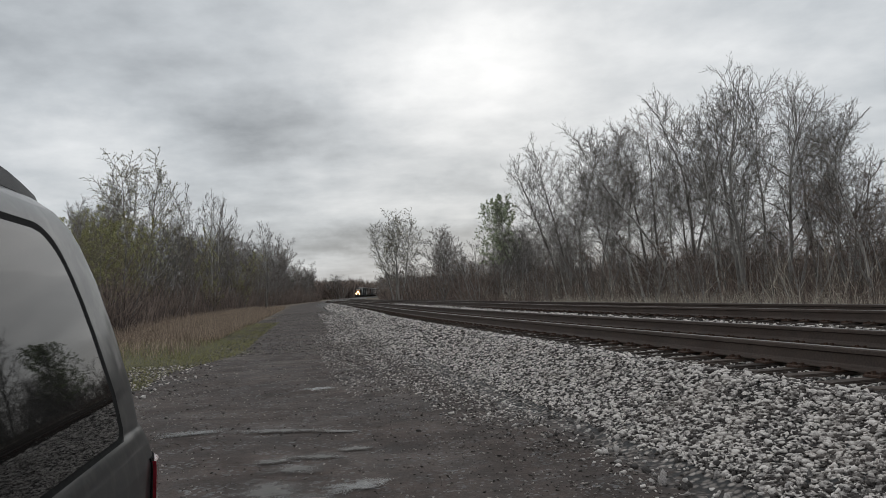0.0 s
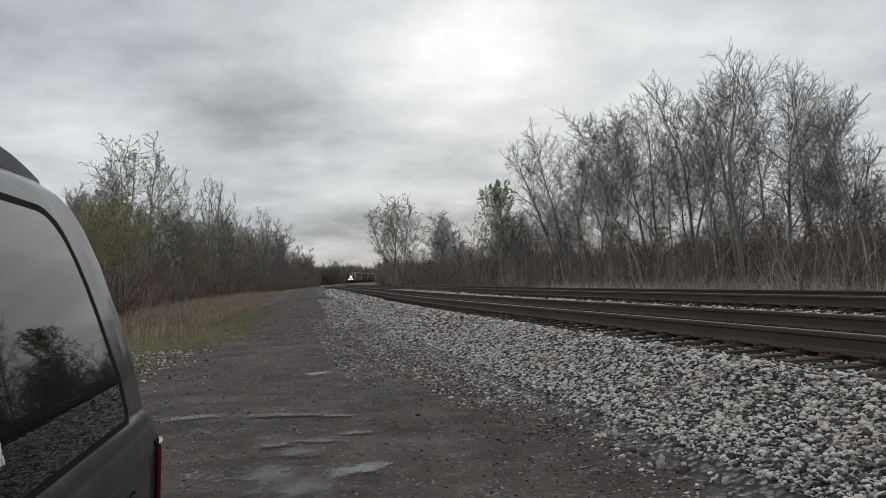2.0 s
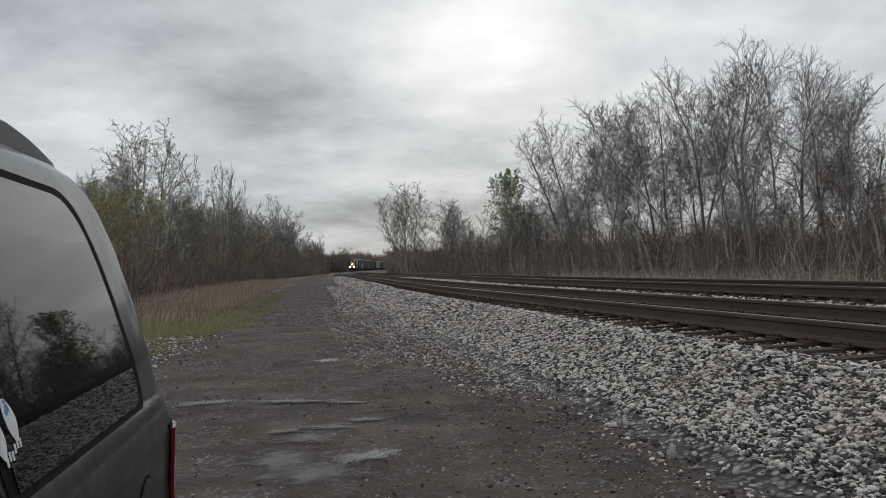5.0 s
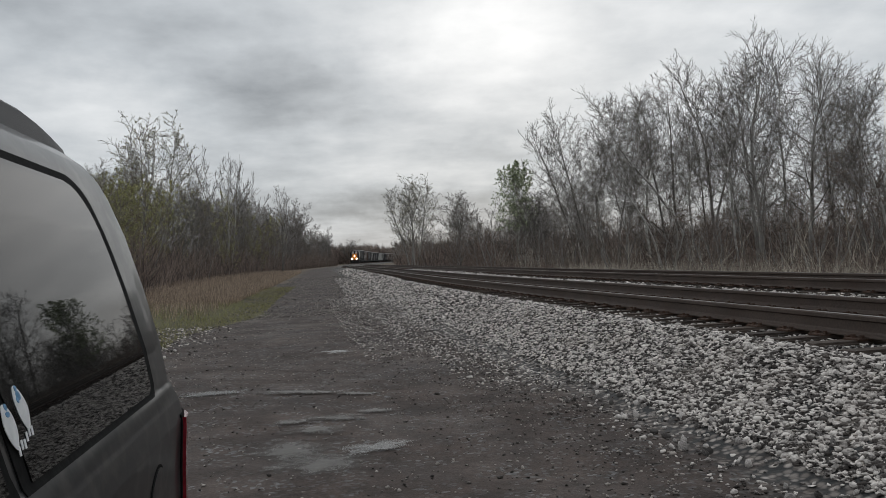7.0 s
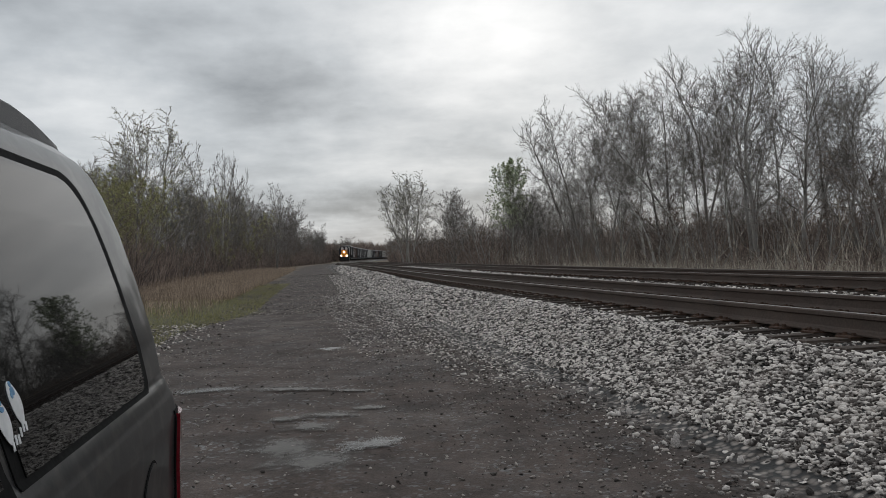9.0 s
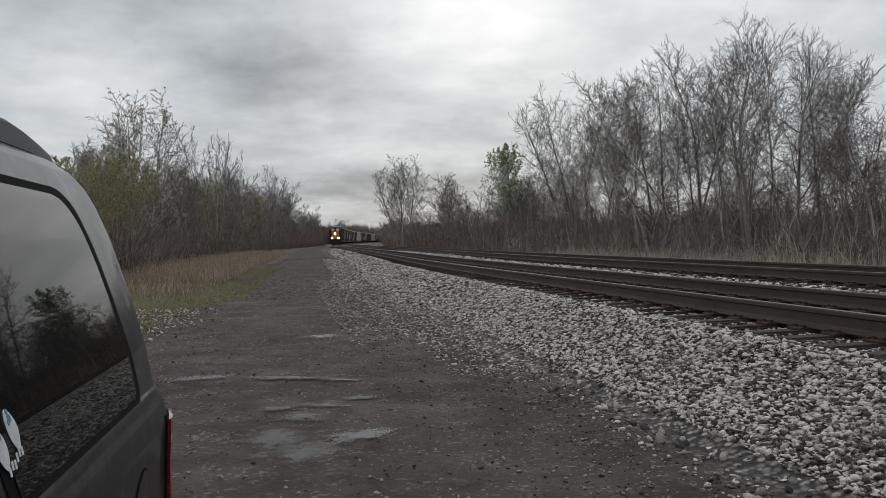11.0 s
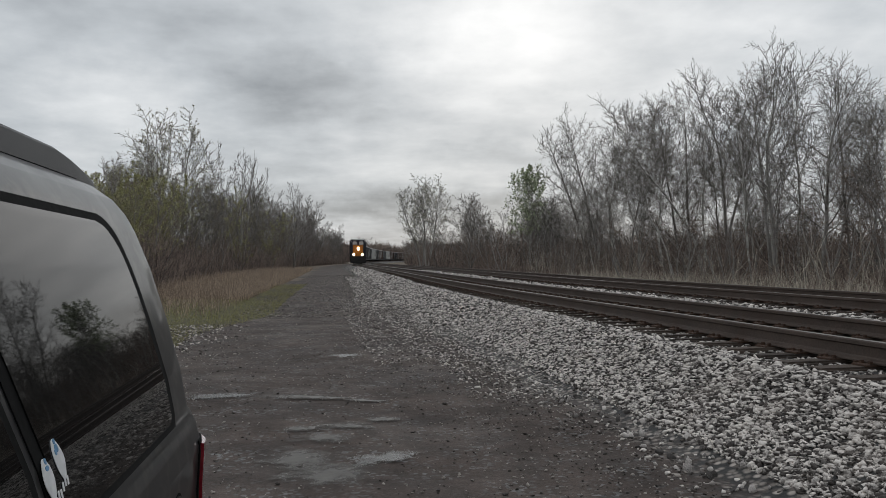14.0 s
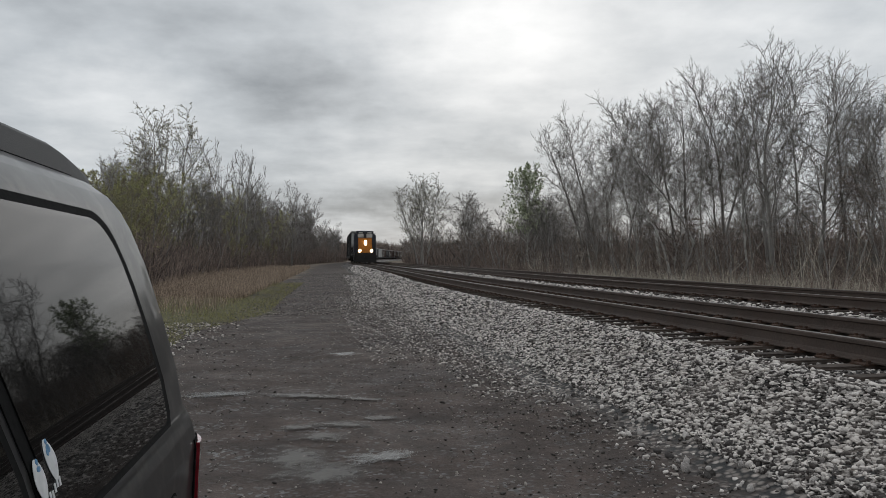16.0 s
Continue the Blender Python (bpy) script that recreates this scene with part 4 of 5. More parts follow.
def tree_meshes(seed, h, spread, first, limbs, twigs, lean=0.0, radius=0.13, bark=None, twig=None, leaf=None, leaves=0, leaf_size=0.05, forks=1, rise=0.1, leaf_low=0.0, fine=1.0, bend=0.07):
    """Trunk, limbs that sweep up, branches and twigs and, if wanted, small leaf clumps, as separate meshes; height h."""
    rng = np.random.default_rng(seed)
    TV, TF, LV0, LF0, WV, WF, tips = [], [], [], [], [], [], []
    for fk in range(forks):
        d0 = np.array((lean + (fk - (forks - 1) / 2) * 0.26, rng.normal(0, 0.08), 1.0))
        hh = h * 0.93 * (1 - 0.12 * fk * rng.random())
        trunk = grow(rng, np.array((0.12 * fk, 0.05 * fk, -0.3)), d0, hh + 0.3, bend, 0.05, 12)
        trunk[:, 2] *= hh / trunk[-1, 2]
        rad = radius * (0.08 + 0.92 * np.linspace(1, 0, 13)**0.85)
        tube(TV, TF, trunk, rad, 7)
        per = max(3, limbs // forks)
        for k in range(per):
            q0 = (k + rng.random()) / per
            t = first + (0.985 - first) * q0
            i = min(int(t * 12), 11)
            s = trunk[i] + (trunk[i + 1] - trunk[i]) * (t * 12 - i)
            az = k * 2.4 + rng.uniform(-0.6, 0.6)
            out = math.tan(radians(rng.uniform(38, 64) - 12 * q0))
            ln = spread * h * rng.uniform(0.7, 1.25) * (0.62 + 0.48 * math.sin(math.pi * min(1, q0 + 0.10)**0.8)) * (1 - 0.22 * q0)
            limb = grow(rng, s, np.array((math.cos(az) * out, math.sin(az) * out, 1.0)), ln, 0.12, rise, 7)
            r0 = max(rad[i] * rng.uniform(0.34, 0.5), 0.016 * fine)
            tube(LV0, LF0, limb, np.linspace(r0, 0.010 * fine, 8), 4)
            nb = max(4, int(twigs * (0.45 + 0.75 * ln / (spread * h))))
            for b in range(nb):
                q = 0.14 + 0.86 * (b + 0.6 * rng.random()) / nb
                j = min(int(q * 7), 6)
                sb = limb[j] + (limb[j + 1] - limb[j]) * (q * 7 - j)
                lb = ln * rng.uniform(0.20, 0.46) * (1.1 - 0.62 * q) + 0.022 * h
                sub = grow(rng, sb, aside(rng, limb[j + 1] - limb[j], radians(rng.uniform(30, 72))), lb, 0.20, 0.05, 4)
                tube(WV, WF, sub, np.linspace(0.0115, 0.0068, 5) * fine, 3)
                for c in range(5):
                    e = 4 if c == 4 else 1 + c % 4
                    tw = grow(rng, sub[e], aside(rng, sub[e] - sub[e - 1], radians(rng.uniform(22, 62) if c < 4 else 12)), lb * rng.uniform(0.22, 0.48) + 0.006 * h, 0.25, 0.10, 2)
                    tube(WV, WF, tw, np.array((0.0078, 0.0066, 0.005)) * fine, 3)
                    tips.append(tw)
    out = []
    for nm, V, F, mt, sm in (("trunk", TV, TF, bark, True), ("branching", LV0, LF0, bark, True), ("crown", WV, WF, twig, False)):
        me = bpy.data.meshes.new(nm)
        me.from_pydata([tuple(v) for v in V], [], F)
        me.materials.append(mt)
        if sm:
            me.polygons.foreach_set("use_smooth", np.ones(len(F), bool))
        out.append(me)
    if leaf:
        LV, LF = [], []
        tips = [t for t in tips if t[-1][2] > leaf_low * h]
        for k in range(leaves):
            tw = tips[rng.integers(len(tips))]
            c = tw[0] + (tw[-1] - tw[0]) * rng.random() + rng.normal(0, 0.03, 3)
            a, b = rng.normal(size=3), rng.normal(size=3)
            a /= np.linalg.norm(a)
            b = np.cross(a, b)
            b /= np.linalg.norm(b)
            s = leaf_size * rng.uniform(0.6, 1.3)
            i = len(LV)
            LV += [c - a * s, c + b * s * 0.55, c + a * s, c - b * s * 0.55]
            LF.append((i, i + 1, i + 2, i + 3))
        me = bpy.data.meshes.new("leaves")
        me.from_pydata([tuple(v) for v in LV], [], LF)
        me.materials.append(leaf)
        out.append(me)
    return out


def plant(name, meshes, x, y, scale, turn, label, group, wide=1.0, tilt=0.0):
    foot = Matrix.Translation((x, y, float(height(offset(x, y), y)) - 0.02))
    m = foot @ Matrix.Rotation(tilt, 4, "Y") @ Matrix.Rotation(turn, 4, "Z") @ Matrix.Diagonal((scale * wide, scale * wide, scale, 1.0))
    t = thing(name, m, label, "tree", group)
    for me in meshes:
        p = new(me.name.split(".")[0], me)
        p.parent = t
        if p.name.split(".")[0] != "trunk":
            p["kind"] = "stuff"
    return t


def make_trees():
    rnd = random.Random(21)
    aspen = [tree_meshes(100 + k, 10.0, 0.25, 0.36, 26, 10, 0.0, 0.085 + 0.012 * (k % 3), M_BARK, M_TWIG, M_BUD, 900, 0.018, rise=0.09, fine=0.8) for k in range(5)]
    pale = [tree_meshes(120 + k, 10.0, 0.23, 0.42, 24, 10, 0.0, 0.085, M_PALE, M_TWIG, rise=0.09, bend=0.10, fine=0.8) for k in range(3)]
    broad = tree_meshes(135, 10.0, 0.32, 0.28, 28, 10, 0.0, 0.12, M_BARK, M_TWIG, M_BUD, 1200, 0.018, rise=0.07, fine=0.8)
    bare = [tree_meshes(140 + k, 10.0, 0.28, 0.22, 30, 9, 0.03, 0.085, M_BARK, M_TWIG, forks=2, rise=0.08, fine=1.2) for k in range(3)]
    distant = [tree_meshes(150 + k, 10.0, 0.34, 0.12, 26, 8, 0.0, 0.12, M_BARK, M_TWIG, forks=2, rise=0.07, fine=2.3) for k in range(2)]
    upright = tree_meshes(155, 10.0, 0.36, 0.16, 30, 7, 0.0, 0.11, M_BARK, M_TWIG, forks=3, rise=0.20, fine=1.7)
    round_tree = tree_meshes(160, 10.0, 0.38, 0.24, 40, 9, 0.0, 0.14, M_BARK, M_TWIG, forks=3, rise=0.10, fine=1.7)
    green = tree_meshes(170, 10.0, 0.30, 0.30, 30, 9, 0.04, 0.11, M_PALE, M_TWIG, M_LEAF, 6500, 0.085, leaf_low=0.40, rise=0.08, fine=1.1)
    budding = [tree_meshes(171 + k, 10.0, 0.34, 0.24, 36, 9, 0.02, 0.11, M_BARK, M_TWIG, M_BUD, 4600, 0.046, forks=2, rise=0.08, fine=1.2) for k in range(2)]
    shrub = [tree_meshes(180 + k, 5.0, 0.40, 0.05, 28, 6, 0, 0.05, M_BARK, M_TWIG_RED, forks=4) for k in range(2)]
    olive = [tree_meshes(190 + k, 6.0, 0.32, 0.08, 26, 7, 0, 0.06, M_BARK, M_TWIG_RED, M_OLIVE, 5200, 0.038, forks=3, fine=1.1) for k in range(2)]
    A = "bare grey aspen with fine upright twigs beyond the tracks"
    B = "pale-barked birch, bare, leaning beyond the tracks"
    # edge of the wood beyond the far track: x, y, height, how far the top leans, bark
    wood = ((11.5, 59.1, 12.6, -1.6, 0), (12.0, 66.2, 12.6, -2.4, 0), (13.0, 59.4, 13.1, -1.6, 1), (14.0, 59.0, 13.0, -1.4, 0), (12.8, 46.2, 10.8, -1.9, 1), (14.5, 48.5, 11.3, -2.2, 0), (15.6, 51.1, 12.2, -1.0, 0), (13.4, 41.1, 10.5, -0.4, 1),
            (15.6, 43.8, 11.6, -0.8, 0), (15.3, 42.3, 12.0, 0.3, 0), (14.8, 35.3, 11.2, -1.0, 2), (15.8, 38.6, 11.1, 0.9, 0), (16.9, 37.9, 10.7, 0.4, 1), (15.2, 32.2, 9.7, 0.5, 2), (16.0, 33.2, 9.0, 1.5, 0), (17.8, 34.9, 9.9, 0.1, 0),
            (16.4, 30.0, 7.9, 0.3, 0), (15.8, 27.5, 6.9, 0.1, 0))
    for k, (x, y, h, dx, bark) in enumerate(wood):
        if bark == 1:
            plant("birch", pale[k % 3], x, y, h * 0.99 / 10, rnd.uniform(0, 6.28), B, "wood beyond the tracks", 1.0, math.atan(dx / h))
        else:
            plant("aspen", broad if bark == 2 else aspen[k % 5], x, y, h * (0.96 if bark == 2 else 0.99) / 10, rnd.uniform(0, 6.28), A, "wood beyond the tracks", 1.0, math.atan(dx / h))
    hy, hh = [27, 30, 33, 36, 42, 50, 60, 68], [6.6, 7.8, 9.2, 10.6, 11.2, 11.6, 12.8, 12.6]
    for k in range(15):
        y = 29 + 38 * (k + rnd.random()) / 15
        u = rnd.uniform(13.5, 21)
        x, yy = plan(y, u)
        top = float(np.interp(y, hy, hh)) * rnd.uniform(0.55, 0.85)
        kind, who, words = (pale[k % 3], "birch", B) if k % 3 == 0 else (aspen[k % 5], "aspen", A)
        plant(who, kind, float(x), float(yy) + 2.3, top / 10, rnd.uniform(0, 6.28), words, "wood beyond the tracks", rnd.uniform(0.8, 1.05), rnd.uniform(-0.12, 0.04))
    for k in range(6):
        x, yy = plan(31 + 6.0 * k + rnd.uniform(-2, 2), rnd.uniform(11.5, 13.0))
        plant("birch", pale[k % 3], float(x), float(yy) + 1.9, rnd.uniform(0.5, 0.8), rnd.uniform(0, 6), B, "wood beyond the tracks", 0.8, rnd.uniform(-0.2, 0.05))
    # the wood goes on behind the camera, where the glass mirrors it
    for k in range(26):
        y = -34 + 42 * (k + rnd.random()) / 26
        u = rnd.uniform(13, 20)
        x, yy = plan(y, u)
        plant("aspen", aspen[k % 5], float(x), float(yy), rnd.uniform(0.75, 1.05), rnd.uniform(0, 6.28), A, "wood beyond the tracks")
    for k in range(12):
        x, yy = plan(3 + 14.5 * (k + rnd.random()) / 12, rnd.uniform(15.0, 20.5))
        plant("aspen", (aspen + pale)[k % 8], float(x), float(yy), rnd.uniform(0.72, 0.95), rnd.uniform(0, 6.28), A, "wood beyond the tracks")
    for k in range(26):
        x, yy = plan(70 + 88 * (k + rnd.random()) / 26, rnd.uniform(14, 34))
        plant("thicket_tree", bare[k % 3], float(x), float(yy), rnd.uniform(0.55, 0.8), rnd.uniform(0, 6), "bare grey tree deep in the wood", "wood beyond the tracks", 1.2)
    for k in range(46):
        x, yy = plan(22 + 74 * (k + rnd.random()) / 46, rnd.uniform(20, 40))
        plant("thicket_tree", (shrub + bare)[k % 5], float(x), float(yy), rnd.uniform(0.8, 1.15) * (0.95 if k % 5 < 2 else 0.6), rnd.uniform(0, 6), "bare grey tree deep in the wood", "wood beyond the tracks", 1.3)
    # thinner trees further along beyond the track
    plant("green_tree", green, 8.35, 74.6, 1.0, 1.0, "poplar with pale young green leaves beyond the tracks", "trees along the line")
    plant("budding_tree", budding[0], -2.5, 118, 1.34, 0.4, "tall slender tree with pale buds beyond the tracks", "trees along the line", 0.95)
    plant("budding_tree", budding[1], -3.1, 119.5, 1.22, 2.4, "tall slender tree with pale buds beyond the tracks", "trees along the line", 0.95)
    plant("bare_tree", bare[0], 4.1, 111, 0.98, 0.7, "bare dark tree with a rounded crown beyond the tracks", "trees along the line", 1.1)
    plant("bare_tree", round_tree, 3.45, 108, 1.0, 2.0, "bare dark tree with a rounded crown beyond the tracks", "trees along the line", 1.15)
    for x, y, h in ((7.2, 112, 7.6), (8.0, 96, 7.2), (9.4, 88, 8.4), (12, 98, 9), (11.5, 80, 8.2), (5.2, 126, 8), (-0.5, 138, 8), (9.8, 72, 8.8), (13.5, 70, 10), (1.5, 150, 9), (10.5, 92, 8.6), (13, 86, 9.0), (6.5, 104, 7.8), (15, 95, 10), (8.5, 82, 8.0), (3.2, 132, 8.6), (17, 104, 10)):
        plant("bare_tree", bare[int(x) % 3], x, y, h / 10 * 0.82, x, "bare dark tree beyond the tracks", "trees along the line")
    for k in range(30):
        y = 75 + 290 * (k / 30)**1.15
        u = rnd.uniform(9.5, 14) + 5.0 * float(step(130, 220, y))
        x, yy = plan(y, u)
        plant("shrub", shrub[k % 2], float(x), float(yy), rnd.uniform(0.7, 1.05) * (0.9 + 0.0015 * y), rnd.uniform(0, 6), "bare reddish-brown shrub beyond the tracks", "shrubs beyond the tracks", 1.3)
    for k in range(26):
        y = 23 + 62 * (k + rnd.random()) / 36
        u = rnd.uniform(10.2, 17)
        x, yy = plan(y, u)
        plant("shrub", shrub[k % 2], float(x), float(yy), rnd.uniform(0.45, 0.8), rnd.uniform(0, 6), "bare reddish-brown shrub beyond the tracks", "shrubs beyond the tracks", 1.25)
    for y, u, s in ((29.5, 17, 1.15), (27, 16, 1.0), (31.5, 19, 1.1), (25, 15.5, 0.85)):
        x, yy = plan(y, u)
        plant("shrub", shrub[0], float(x), float(yy), s, u, "dense bare thicket shrub beyond the tracks", "shrubs beyond the tracks", 1.2)
    # left wood edge: y and x along it, heights
    ly, lx = (30, 36, 52, 80, 115, 150, 210, 280, 350), (-12.5, -14, -18, -23, -27, -30, -35, -39, -42)
    lh = (4.5, 5.8, 8.5, 10.5, 12.5, 14.5, 15, 13.5, 12.5)
    C = "tall slender tree with pale buds over the thicket"
    plant("budding_tree", budding[0], -22.3, 64.2, 1.32, 0.5, C, "left wood")
    plant("budding_tree", budding[1], -24.5, 67, 1.10, 1.5, C, "left wood")
    plant("budding_tree", budding[1], -27, 71, 1.0, 2.5, C, "left wood")
    plant("bare_tree", upright, -24.2, 95, 1.52, 0.5, "bare upright tree over the thicket", "left wood", 0.75)
    plant("bare_tree", bare[2], -22.0, 118, 1.30, 1.5, "bare upright tree over the thicket", "left wood", 0.75)
    for k in range(110):
        q = (k + rnd.random()) / 110
        y = 33 + 310 * q**1.5
        back = abs(rnd.gauss(0, 3.5))
        x = float(np.interp(y, ly, lx)) - back
        h = float(np.interp(y, ly, lh)) * rnd.uniform(0.75, 1.05)
        if rnd.random() < 0.72 - (y - 60) / 150:
            plant("thicket_tree", olive[k % 2], x, y, h / 6.0 * 0.9, rnd.uniform(0, 6), "young tree with olive-green spring leaves in the thicket", "left wood", 0.95)
        elif k % 2:
            plant("thicket_tree", shrub[k % 2], x, y, h / 5.0 * 0.7, rnd.uniform(0, 6), "bare reddish-brown thicket tree", "left wood")
        else:
            plant("thicket_tree", (bare if y < 130 else distant)[k % 2], x, y, h / 10, rnd.uniform(0, 6), "bare grey tree in the thicket", "left wood")
    for k in range(24):
        y = 34 + 200 * (k / 24)**1.4
        x = float(np.interp(y, ly, lx)) + rnd.uniform(-1.5, 1.0)
        plant("shrub", shrub[k % 2], x, y, rnd.uniform(0.5, 0.85), rnd.uniform(0, 6), "bare reddish-brown shrub at the wood's edge", "left shrubs", 1.25)
    # far wood round the bend
    for k in range(64):
        y = 420 + 330 * rnd.random()
        b = -10.5 + 12 * (k + rnd.random()) / 64
        x = y * math.tan(radians(b))
        if -2.0 < offset(x, y) + 2 < 12 and y < 560:
            x += 16
        plant("far_tree", (distant + shrub)[k % 4], x, y, rnd.uniform(0.95, 1.5) * (1.0 if k % 4 < 2 else 1.9), rnd.uniform(0, 6), "bare tree of the far wood", "far wood", 1.4)


make_trees()


def make_brush():
    """Thickets of thin stems, tall grass and reeds, joined by zone."""
    rng = np.random.default_rng(31)

    def stems(name, x, y, h, thick, mat, label, category, forks=3, leanmax=0.25):
        n = len(x)
        z = height(offset(x, y), y) - 0.05
        V, F = [], []
        root = np.stack((x, y, z), -1)
        d = np.stack((rng.normal(0, leanmax, n), rng.normal(0, leanmax, n), np.ones(n)), -1)
        d /= np.linalg.norm(d, axis=1)[:, None]
        segs = [(root, d, h, thick)]
        for k in range(forks):
            t = rng.uniform(0.25, 0.85, n)
            dd = d + rng.normal(0, 0.45, (n, 3))
            dd /= np.linalg.norm(dd, axis=1)[:, None]
            segs.append((root + d * (h * t)[:, None], dd, h * rng.uniform(0.25, 0.55, n), thick * 0.6))
        off = 0
        for r, dr, ln, th in segs:
            a = np.cross(dr, (0.3, 0.9, 0.1))
            a /= np.linalg.norm(a, axis=1)[:, None]
            b = np.cross(dr, a)
            w = np.asarray(th)[:, None] if np.ndim(th) else th
            tip = r + dr * ln[:, None] + rng.normal(0, 0.05, r.shape) * ln[:, None]
            V.append(np.stack((r + a * w, r - a * w * 0.5 + b * w * 0.87, r - a * w * 0.5 - b * w * 0.87, tip), 1).reshape(-1, 3))
            i = off + 4 * np.arange(n)
            F.append(np.concatenate([np.stack((i + p, i + q, i + 3), -1) for p, q in ((0, 1), (1, 2), (2, 0))]))
            off += 4 * n
        ob = big_mesh(name, np.concatenate(V), np.concatenate(F), mat)
        tagged(ob, label, category, kind="stuff")

    def band(n, y0, y1, u0, u1, p=1.0):
        y = y0 + (y1 - y0) * rng.random(n)**p
        u = rng.uniform(u0, u1, n)
        return plan(y, u)

    x, y = band(11000, 16, 100, 10.0, 20, 1.2)
    stems("brush_thicket", x, y, rng.uniform(0.3, 1.5, len(x)), 0.013, M_BRUSH, "dense brown thicket of bare stems under the trees", "brush")
    x, y = band(12000, 14, 110, 20, 44, 1.1)
    stems("brush_thicket", x, y, rng.uniform(1.2, 3.6, len(x)), 0.030, M_BRUSH, "deep brown thicket behind the first trees", "brush", 4)
    y = 100 + 300 * rng.random(9000)**1.3
    x, y = plan(y, rng.uniform(9, 22, len(y)) + 5.5 * step(130, 220, y))
    stems("brush_thicket", x, y, rng.uniform(1.0, 3.1, len(x)), 0.045, M_BRUSH, "dense brown thicket of bare stems along the line", "brush")
    x, y = band(8000, 78, 175, 13, 46)
    stems("brush_thicket", x, y, rng.uniform(1.6, 4.4, len(x)), 0.05, M_BRUSH, "dark bare wood behind the trees along the line", "brush", 4)
    x, y = band(320, 20, 75, 10.4, 14)
    stems("pale_saplings", x, y, rng.uniform(0.9, 2.8, len(x)), 0.014, M_PALEREED, "pale bare saplings at the edge of the wood", "saplings", 3, 0.18)
    y = rng.uniform(480, 700, 17000)
    x = y * np.tan(np.radians(rng.uniform(-10.5, 1.5, len(y))))
    clear = np.abs(offset(x, y) - 2) > 9
    stems("far_wood", x[clear], y[clear], rng.uniform(5, 12.5, clear.sum()), 0.22, M_BRUSH, "dense brown bare wood round the bend", "woodland", 4)
    x, y = band(5000, -30, 16, 10.0, 18)
    stems("brush_thicket", x, y, rng.uniform(0.7, 2.4, len(x)), 0.016, M_BRUSH, "brown thicket of bare stems across the tracks", "brush")
    x, y = band(4600, 15, 46, 8.4, 11.5)
    stems("dead_reeds", x, y, rng.uniform(0.3, 1.15, len(x)), 0.009, M_PALEREED, "pale dead reeds and grass beyond the tracks", "reeds", 1)
    ly, lx = (30, 36, 52, 80, 115, 150, 210, 280, 350), (-12.5, -14, -18, -23, -27, -30, -35, -39, -42)
    y = 32 + 310 * rng.random(15000)**1.7
    x = np.interp(y, ly, lx) - rng.uniform(-1.5, 8, len(y))
    stems("brush_thicket", x, y, rng.uniform(1.0, 3.2, len(x)) * (0.8 + 0.004 * y), 0.012 + 0.0001 * 100, M_BRUSH, "dense brown thicket at the wood's edge", "brush")
    # tall straw on the verge, then short green grass by the road
    y = np.where(rng.random(26000) < 0.03, 21 + 11 * rng.random(26000), 31 + 100 * rng.random(26000)**1.5)
    edge = -7.6 - 1.4 * step(24, 15, y)
    lim = np.interp(y, ly, lx)
    rx, _ = plan(y, edge)
    x = lim + (rx - 0.6 - lim) * rng.random(len(y))**0.75
    keep = (rx - 1.3) > lim
    stems("dry_grass", x[keep], y[keep], rng.uniform(0.22, 0.75, keep.sum()), 0.008, M_STRAW, "tall dry straw-brown grass on the verge", "grass", 1)
    y = 14 + 36 * rng.random(52000)**1.15
    rx, _ = plan(y, -7.4 - 1.4 * step(24, 15, y))
    x = rx + 0.7 - 9.5 * rng.random(len(y))**1.15
    stems("green_grass", x, y, rng.uniform(0.05, 0.17, len(x)), 0.006, M_GRASS, "short patchy green grass by the road", "grass", 1, 0.4)
    # dark evergreens on the far ridge
    n = 40
    for k in range(n):
        yy = 640 + 60 * rng.random()
        xx = yy * math.tan(radians(-7.6 + 3.2 * (k + rng.random()) / n))
        h = rng.uniform(8.5, 12.5)
        m = 900
        t = rng.random(m)
        r = (1 - t) * h * 0.20 * rng.uniform(0.5, 1, m)
        a = rng.uniform(0, math.tau, m)
        V = np.stack((xx + r * np.cos(a), yy + r * np.sin(a), 2 + t * h), -1)
        d1, d2 = rng.normal(0, 0.5, (m, 3)), rng.normal(0, 0.5, (m, 3))
        vv = np.stack((V, V + d1, V + d2 - (0, 0, 0.5)), 1).reshape(-1, 3)
        ff = np.arange(3 * m).reshape(-1, 3)
        e = thing("evergreen_tree", pose(0, 0, 0), "dark evergreen on the far ridge", "tree", "far evergreens")
        big_mesh("crown", vv, ff, M_CONIFER, e)
        bm = disc(bmesh.new(), pose(xx, yy, h / 2 + 1), 0.25, 0.05, h + 2, 6)
        part("trunk", bm, M_BARK, e)


make_brush()


# ---- train ----
def wheelset(bm, y, z=0.46, r=0.46):
    for s in (-1, 1):
        disc(bm, pose(s * 0.72, y, z, 0, 90), r, r, 0.13, 24)
    disc(bm, pose(0, y, z, 0, 90), 0.08, 0.08, 1.5, 12)


